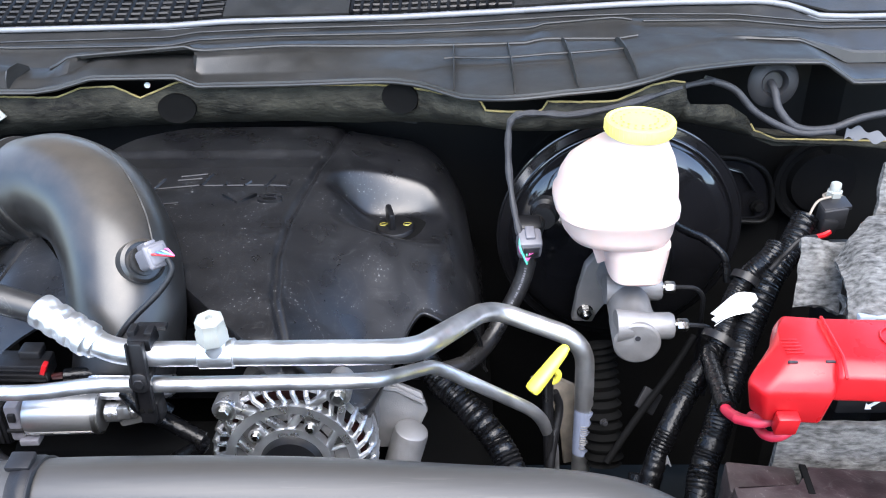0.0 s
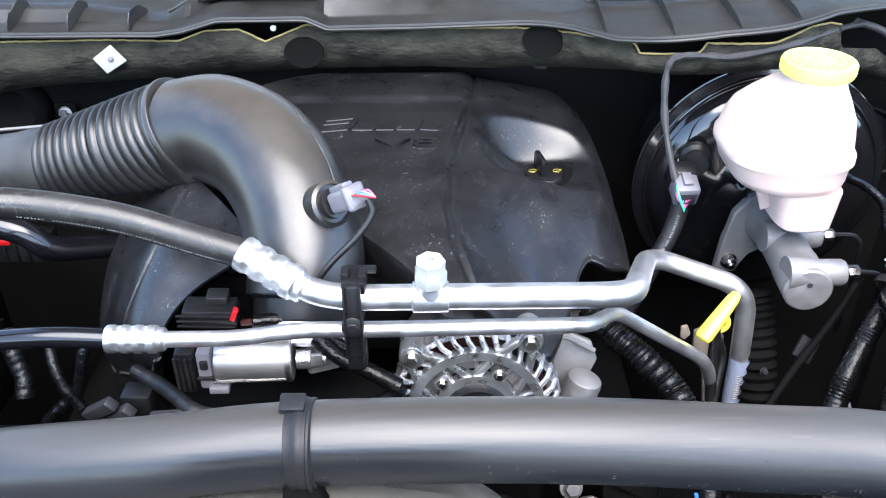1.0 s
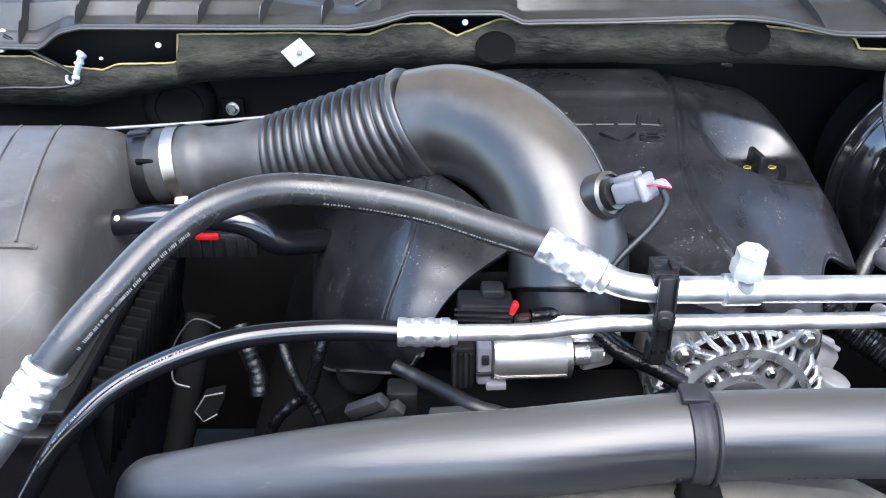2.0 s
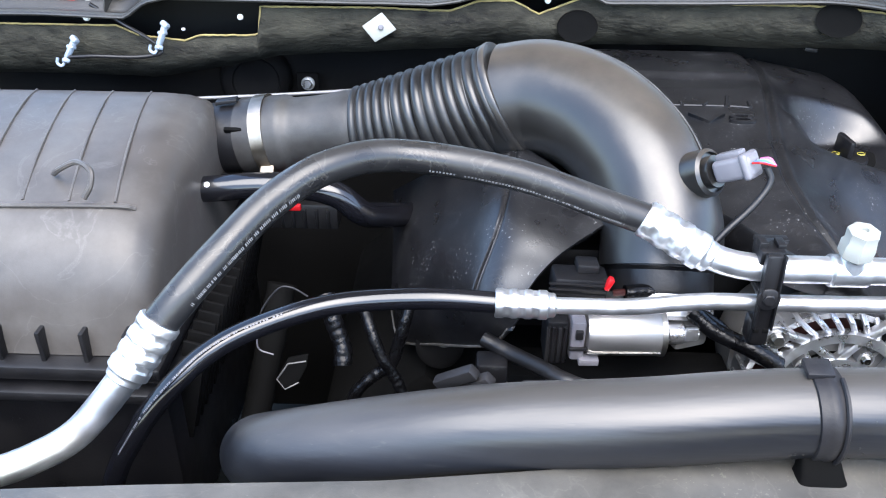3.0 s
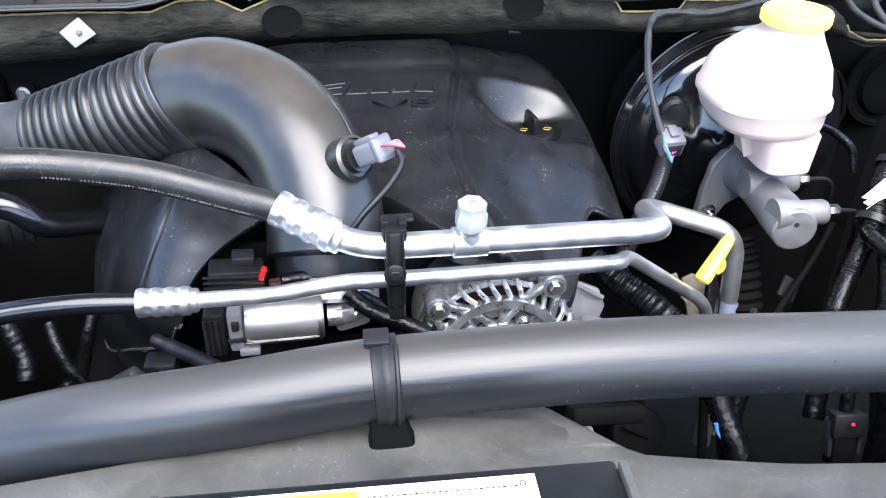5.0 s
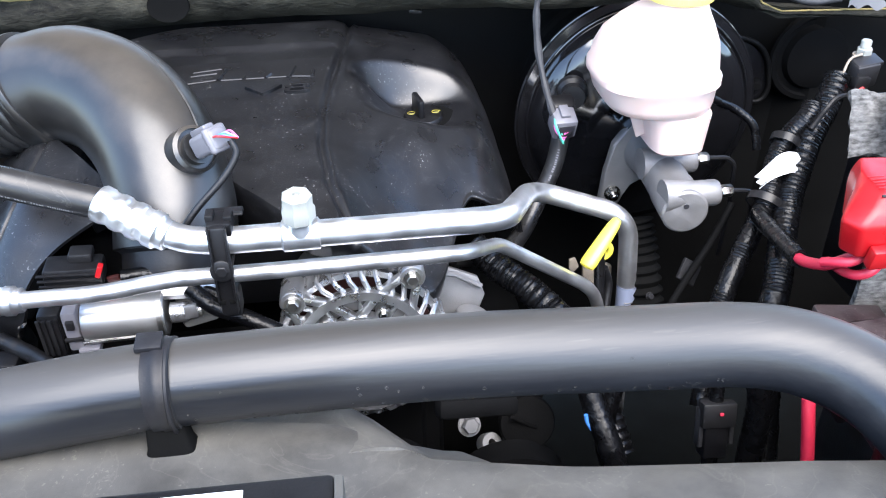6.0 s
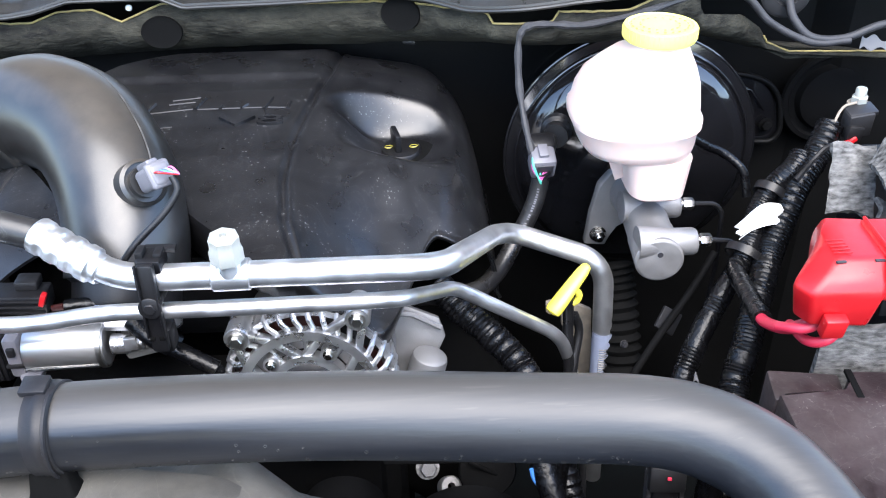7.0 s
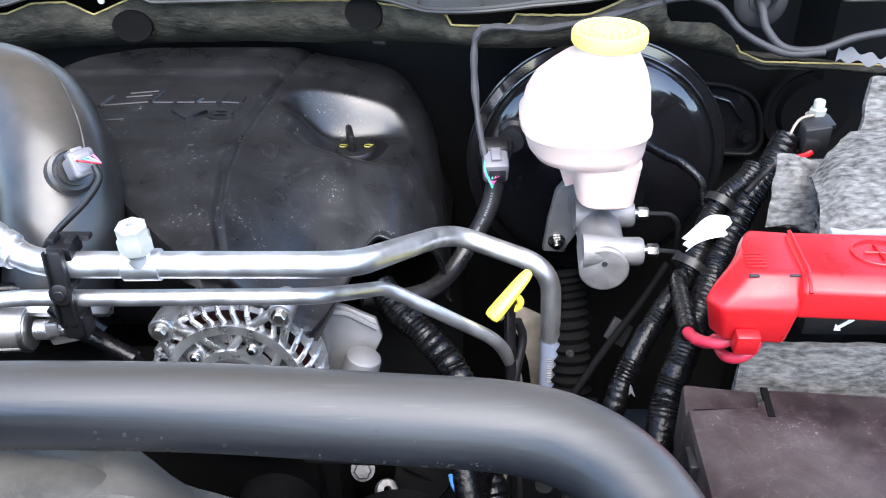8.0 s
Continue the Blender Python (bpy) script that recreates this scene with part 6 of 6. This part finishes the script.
part("nozzle", slab((0.010, 0.010, 0.018), pose(-0.902, 1.012, 1.124, 0, 40, 0), 0.002), PALE, wj)

# ---- dark corner between filter housing and engine ----
jb = thing("injector_plug_block", "black plug block with a red slider", "electrical plug", (-0.62, 0.79, 0.98))
part("body", slab((0.090, 0.030, 0.030), pose(-0.625, 0.795, 0.973, 0, 0, 0), 0.004), BLACK, jb)
for k in range(7):
    part("rib", slab((0.003, 0.004, 0.022), pose(-0.662 + 0.012 * k, 0.779, 0.972), 0.0006), BLACK, jb)
part("slider", slab((0.024, 0.005, 0.007), pose(-0.629, 0.778, 0.986), 0.0015), RED, jb, "red slider")


def stalk(name, label, category, pts, r, m, group=""):
    t = thing(name, label, category, pts[0], group)
    p = spline(pts, 12)
    rad = [r * (1 + 0.10 * noise.noise((k * 0.35, r * 900, len(pts)))) for k in range(len(p))]
    part("sleeve", tube(p, rad, 14), m, t)
    return t


stalk("spark_lead", "crinkled black taped lead crossing another", "cable", [(-0.496, 0.650, 0.960), (-0.501, 0.640, 0.944), (-0.507, 0.635, 0.922), (-0.514, 0.632, 0.902), (-0.528, 0.630, 0.892), (-0.545, 0.625, 0.876), (-0.556, 0.62, 0.85)], 0.0058, TAPE, "leads in the dark corner")
stalk("spark_lead", "crinkled black taped lead crossing another", "cable", [(-0.538, 0.655, 0.945), (-0.531, 0.640, 0.934), (-0.522, 0.630, 0.914), (-0.513, 0.627, 0.899), (-0.506, 0.625, 0.885), (-0.500, 0.62, 0.866), (-0.494, 0.61, 0.84)], 0.0056, TAPE, "leads in the dark corner")
stalk("coil_lead", "shiny taped lead end", "cable", [(-0.574, 0.655, 0.963), (-0.569, 0.645, 0.952), (-0.563, 0.638, 0.938), (-0.557, 0.630, 0.924), (-0.556, 0.62, 0.91)], 0.0085, TAPE)
stalk("thin_wire", "thin dull wire loop", "wire", [(-0.634, 0.635, 0.940), (-0.628, 0.635, 0.960), (-0.612, 0.635, 0.982), (-0.600, 0.635, 0.984), (-0.586, 0.635, 0.975)], 0.0009, RUBBER, "thin wires")
stalk("thin_wire", "thin dull wire hook above the engine", "wire", [(-0.635, 0.636, 0.932), (-0.637, 0.635, 0.922), (-0.635, 0.635, 0.913), (-0.623, 0.635, 0.908)], 0.0008, GREY, "thin wires")
stalk("heater_hose", "black hose leading down beside the engine", "hose", [(-0.630, 0.72, 0.93), (-0.640, 0.69, 0.88), (-0.65, 0.66, 0.83), (-0.66, 0.62, 0.78)], 0.014, PLUG)
hb = thing("bent_bracket", "dark bent bracket with a lighter edge", "bracket", (-0.60, 0.58, 0.92))
loop = [Vector((-0.593, 0.634, 0.902)), Vector((-0.610, 0.633, 0.899)), Vector((-0.622, 0.633, 0.880)), Vector((-0.615, 0.632, 0.869)), Vector((-0.602, 0.634, 0.876))]
part("plate", prism(bmesh.new(), [(0.018, 0.018), (-0.001, 0.015), (-0.013, -0.005), (-0.006, -0.016), (0.008, -0.008), (0.016, 0.006)], 0.004, axis((-0.610, 0.640, 0.884), (0.1, -0.9, 0.3)), 0.001), PLUG, hb)
# lighter outline along one side of the plate
part("edge", tube(loop, 0.0008, 6), CASTDULL, hb, "thin lighter edge")
tens = thing("belt_tensioner", "dark belt tensioner below the engine cover", "tensioner", (-0.47, 0.62, 0.92))
bm = bmesh.new()
lathe(bm, [(0.022, -0.03), (0.024, 0.0), (0.024, 0.012), (0.020, 0.015), (0.0, 0.016)], axis((-0.470, 0.690, 0.885), (0.0, -0.8, 0.5)), 32)
part("body", bm, DARK, tens)
bolt("bolt", (-0.466, 0.678, 0.896), (0, -0.8, 0.5), 0.004, 0.005, tens, RUBBER)
gb = thing("coil_connector", "grey plastic connector with two tongues", "electrical plug", (-0.44, 0.55, 0.95))
part("tongue", slab((0.012, 0.010, 0.042), pose(-0.452, 0.552, 0.957, 20, 50, 0), 0.002), RUBBER, gb)
part("tongue", slab((0.012, 0.010, 0.040), pose(-0.438, 0.552, 0.950, 20, 50, 0), 0.002), RUBBER, gb)
part("body", slab((0.026, 0.022, 0.034), pose(-0.423, 0.566, 0.950), 0.003), BLACK, gb)
part("rim", slab((0.024, 0.004, 0.004), pose(-0.423, 0.553, 0.934), 0.001), SEAL, gb)
stalk("crank_lead", "black lead running under the throttle", "cable", [(-0.430, 0.585, 0.972), (-0.405, 0.570, 0.968), (-0.385, 0.550, 0.972), (-0.365, 0.53, 0.975), (-0.33, 0.52, 0.97)], 0.0065, BLACK)
rp = thing("sensor_plug", "grey plug with a red lock ring", "electrical plug", (-0.38, 0.515, 0.975))
part("body", slab((0.036, 0.022, 0.018), pose(-0.383, 0.522, 0.966, 0, -4, 0), 0.003), RUBBER, rp)
bm = bmesh.new()
sweep(bm, [Vector((-0.376 + 0.010 * math.cos(t), 0.512, 0.976 + 0.006 * math.sin(t))) for t in np.linspace(0, 6.283, 20)], 0.0022, 8)
part("lock", bm, RED, rp, "red lock ring")

# ---- dark space beside and below the radiator hose ----
tanpad = thing("foam_pad", "crumpled tan foam pad behind the dipstick", "pad", (0.10, 0.70, 0.90))
XZ = Matrix(((1, 0, 0, 0), (0, 0, -1, 0), (0, 1, 0, 0), (0, 0, 0, 1)))
part("pad", prism(bmesh.new(), [(0.112, 0.872), (0.124, 0.878), (0.146, 0.866), (0.153, 0.754), (0.138, 0.750), (0.131, 0.806), (0.124, 0.838), (0.114, 0.846)], 0.006, Matrix.Translation((0, 0.768, 0)) @ XZ, 0.002), TAN, tanpad)
part("fold", prism(bmesh.new(), [(0.094, 0.884), (0.101, 0.886), (0.106, 0.874), (0.100, 0.866), (0.095, 0.870)], 0.004, Matrix.Translation((0, 0.759, 0)) @ XZ, 0.0015), TAN, tanpad)
stalk("drain_tube", "black tube beside the dipstick", "hose", [(0.112, 0.692, 0.915), (0.118, 0.690, 0.895), (0.112, 0.675, 0.865), (0.105, 0.65, 0.82)], 0.0045, BLACK)
bw = thing("steering_boot", "black ribbed rubber boot below the master cylinder", "boot", (0.17, 0.73, 0.86))
bp = spline([(0.162, 0.755, 0.93), (0.166, 0.74, 0.90), (0.170, 0.72, 0.855), (0.172, 0.70, 0.81)], 24)
part("boot", tube(bp, [0.019 + 0.0022 * math.sin(2 * math.pi * 13 * k / (len(bp) - 1)) for k in range(len(bp))], 28), PLUG, bw)
bolt("clip", (0.166, 0.695, 0.872), (0.2, -1, 0.3), 0.0028, 0.005, bw, RUBBER)
sqt = thing("square_tag", "small dark square tag on a wire", "tag", (0.217, 0.72, 0.88))
part("tag", slab((0.024, 0.004, 0.024), pose(0.217, 0.72, 0.880, -30, 35, 0), 0.001), RUBBER, sqt)
tagp = thing("paper_scrap", "small scrap of pale grey paper", "paper", (0.21, 0.60, 0.906))
part("scrap", sheet(lambda u, v: Vector((0.207 + 0.006 * u * (1 - 0.6 * v), 0.602, 0.900 + 0.010 * v + 0.002 * math.sin(5 * u))), 6, 6, 0.0005), SEAL, tagp)
hc = thing("harness_connector", "dark grey multi-way connector on a harness", "electrical plug", (0.165, 0.49, 0.87))
part("body", slab((0.022, 0.018, 0.050), pose(0.154, 0.495, 0.880, -20, 4, 0), 0.003), BLACK, hc)
part("cover", slab((0.030, 0.012, 0.022), pose(0.155, 0.494, 0.897, -20, 4, 0), 0.002), BLACK, hc)
for dx in (-0.013, 0.014):
    part("latch", slab((0.004, 0.010, 0.034), pose(0.154 + dx, 0.494, 0.884, -20, 4, 0), 0.001), RUBBER, hc)
part("lock", slab((0.0034, 0.002, 0.0026), pose(0.155, 0.4868, 0.903, -20, 4, 0), 0.0005), REDCABLE, hc, "red lock tab")
part("lead", tube(spline([(0.155, 0.50, 0.905), (0.157, 0.51, 0.93), (0.16, 0.53, 0.96)], 6), 0.006, 10), TAPE, hc)
part("lead", tube(spline([(0.153, 0.49, 0.86), (0.15, 0.48, 0.83), (0.147, 0.47, 0.78)], 6), 0.007, 10), TAPE, hc)
stalk("harness_branch", "crinkled taped harness branch", "cable", [(0.188, 0.50, 0.93), (0.192, 0.495, 0.90), (0.190, 0.49, 0.87), (0.186, 0.48, 0.82)], 0.011, TAPE, "harness branches")
stalk("harness_branch", "crinkled taped harness branch", "cable", [(0.052, 0.56, 0.92), (0.060, 0.53, 0.885), (0.068, 0.505, 0.862), (0.08, 0.48, 0.82)], 0.011, TAPE, "harness branches")
stalk("blue_wire", "thin bright blue wire", "wire", [(0.050, 0.521, 0.884), (0.052, 0.518, 0.876), (0.058, 0.512, 0.868), (0.060, 0.51, 0.864)], 0.0018, BLUE)
stalk("steel_tube", "thin steel tube under the radiator hose", "pipe", [(0.108, 0.61, 0.835), (0.110, 0.60, 0.815), (0.113, 0.60, 0.79), (0.115, 0.60, 0.75)], 0.0035, RUBBER)
stalk("dipstick_tube", "brass coloured tube under the radiator hose", "pipe", [(0.103, 0.605, 0.83), (0.101, 0.60, 0.81), (0.098, 0.60, 0.79)], 0.0025, TAN)
disc = thing("crank_pulley_nut", "round dark drain cap with a slot", "cap", (0.0, 0.56, 0.846))
bm = bmesh.new()
lathe(bm, [(0.028, -0.01), (0.029, 0.0), (0.027, 0.004), (0.0, 0.005)], axis((0.021, 0.613, 0.788), (0, -0.85, 0.5)), 32)
part("cap", bm, DARK, disc)
part("slot", slab((0.046, 0.004, 0.004), pose(0.021, 0.608, 0.791, -30, 35, 0), 0.001), DARK, disc)
bb = thing("shroud_bolt", "zinc flange bolt beside the fan shroud", "bolt", (-0.02, 0.5, 0.912))
bolt("bolt", (-0.038, 0.614, 0.792), (0.1, -0.8, 0.6), 0.0078, 0.013, bb, CASTDULL)
arm = thing("tensioner_arm", "grey cast arm under the radiator hose", "arm", (-0.02, 0.56, 0.88))
part("arm", slab((0.075, 0.022, 0.018), pose(-0.040, 0.555, 0.874, -30, 10, 8), 0.005), DARK, arm)
part("lug", lathe(bmesh.new(), [(0.004, 0.006), (0.010, 0.006), (0.011, 0.004), (0.011, -0.012), (0.004, -0.012), (0.004, 0.006)], axis((-0.016, 0.614, 0.763), (0.2, -0.6, 0.7)), 24, cap=False), CASTDULL, arm)


# ---- scraps at the cowl ----
foil = thing("foil_scrap", "torn grey foil scrap on the insulation", "foil", (0.46, 0.95, 1.10))
part("scrap", sheet(lambda u, v: Vector((0.474 + 0.075 * u, 0.953 + 0.004 * math.sin(8 * u), 1.089 - 0.010 * u + (0.016 - 0.010 * u) * (v - 0.5) + 0.003 * math.sin(23 * u + 3 * v))), 30, 5, 0.0006), SEAL, foil)
tab = thing("trim_clip", "small grey plastic clip behind the engine cover", "clip", (-0.05, 1.0, 1.08))
part("clip", slab((0.016, 0.006, 0.005), pose(-0.043, 1.022, 1.084, 0, 8, 0), 0.0015), RUBBER, tab)
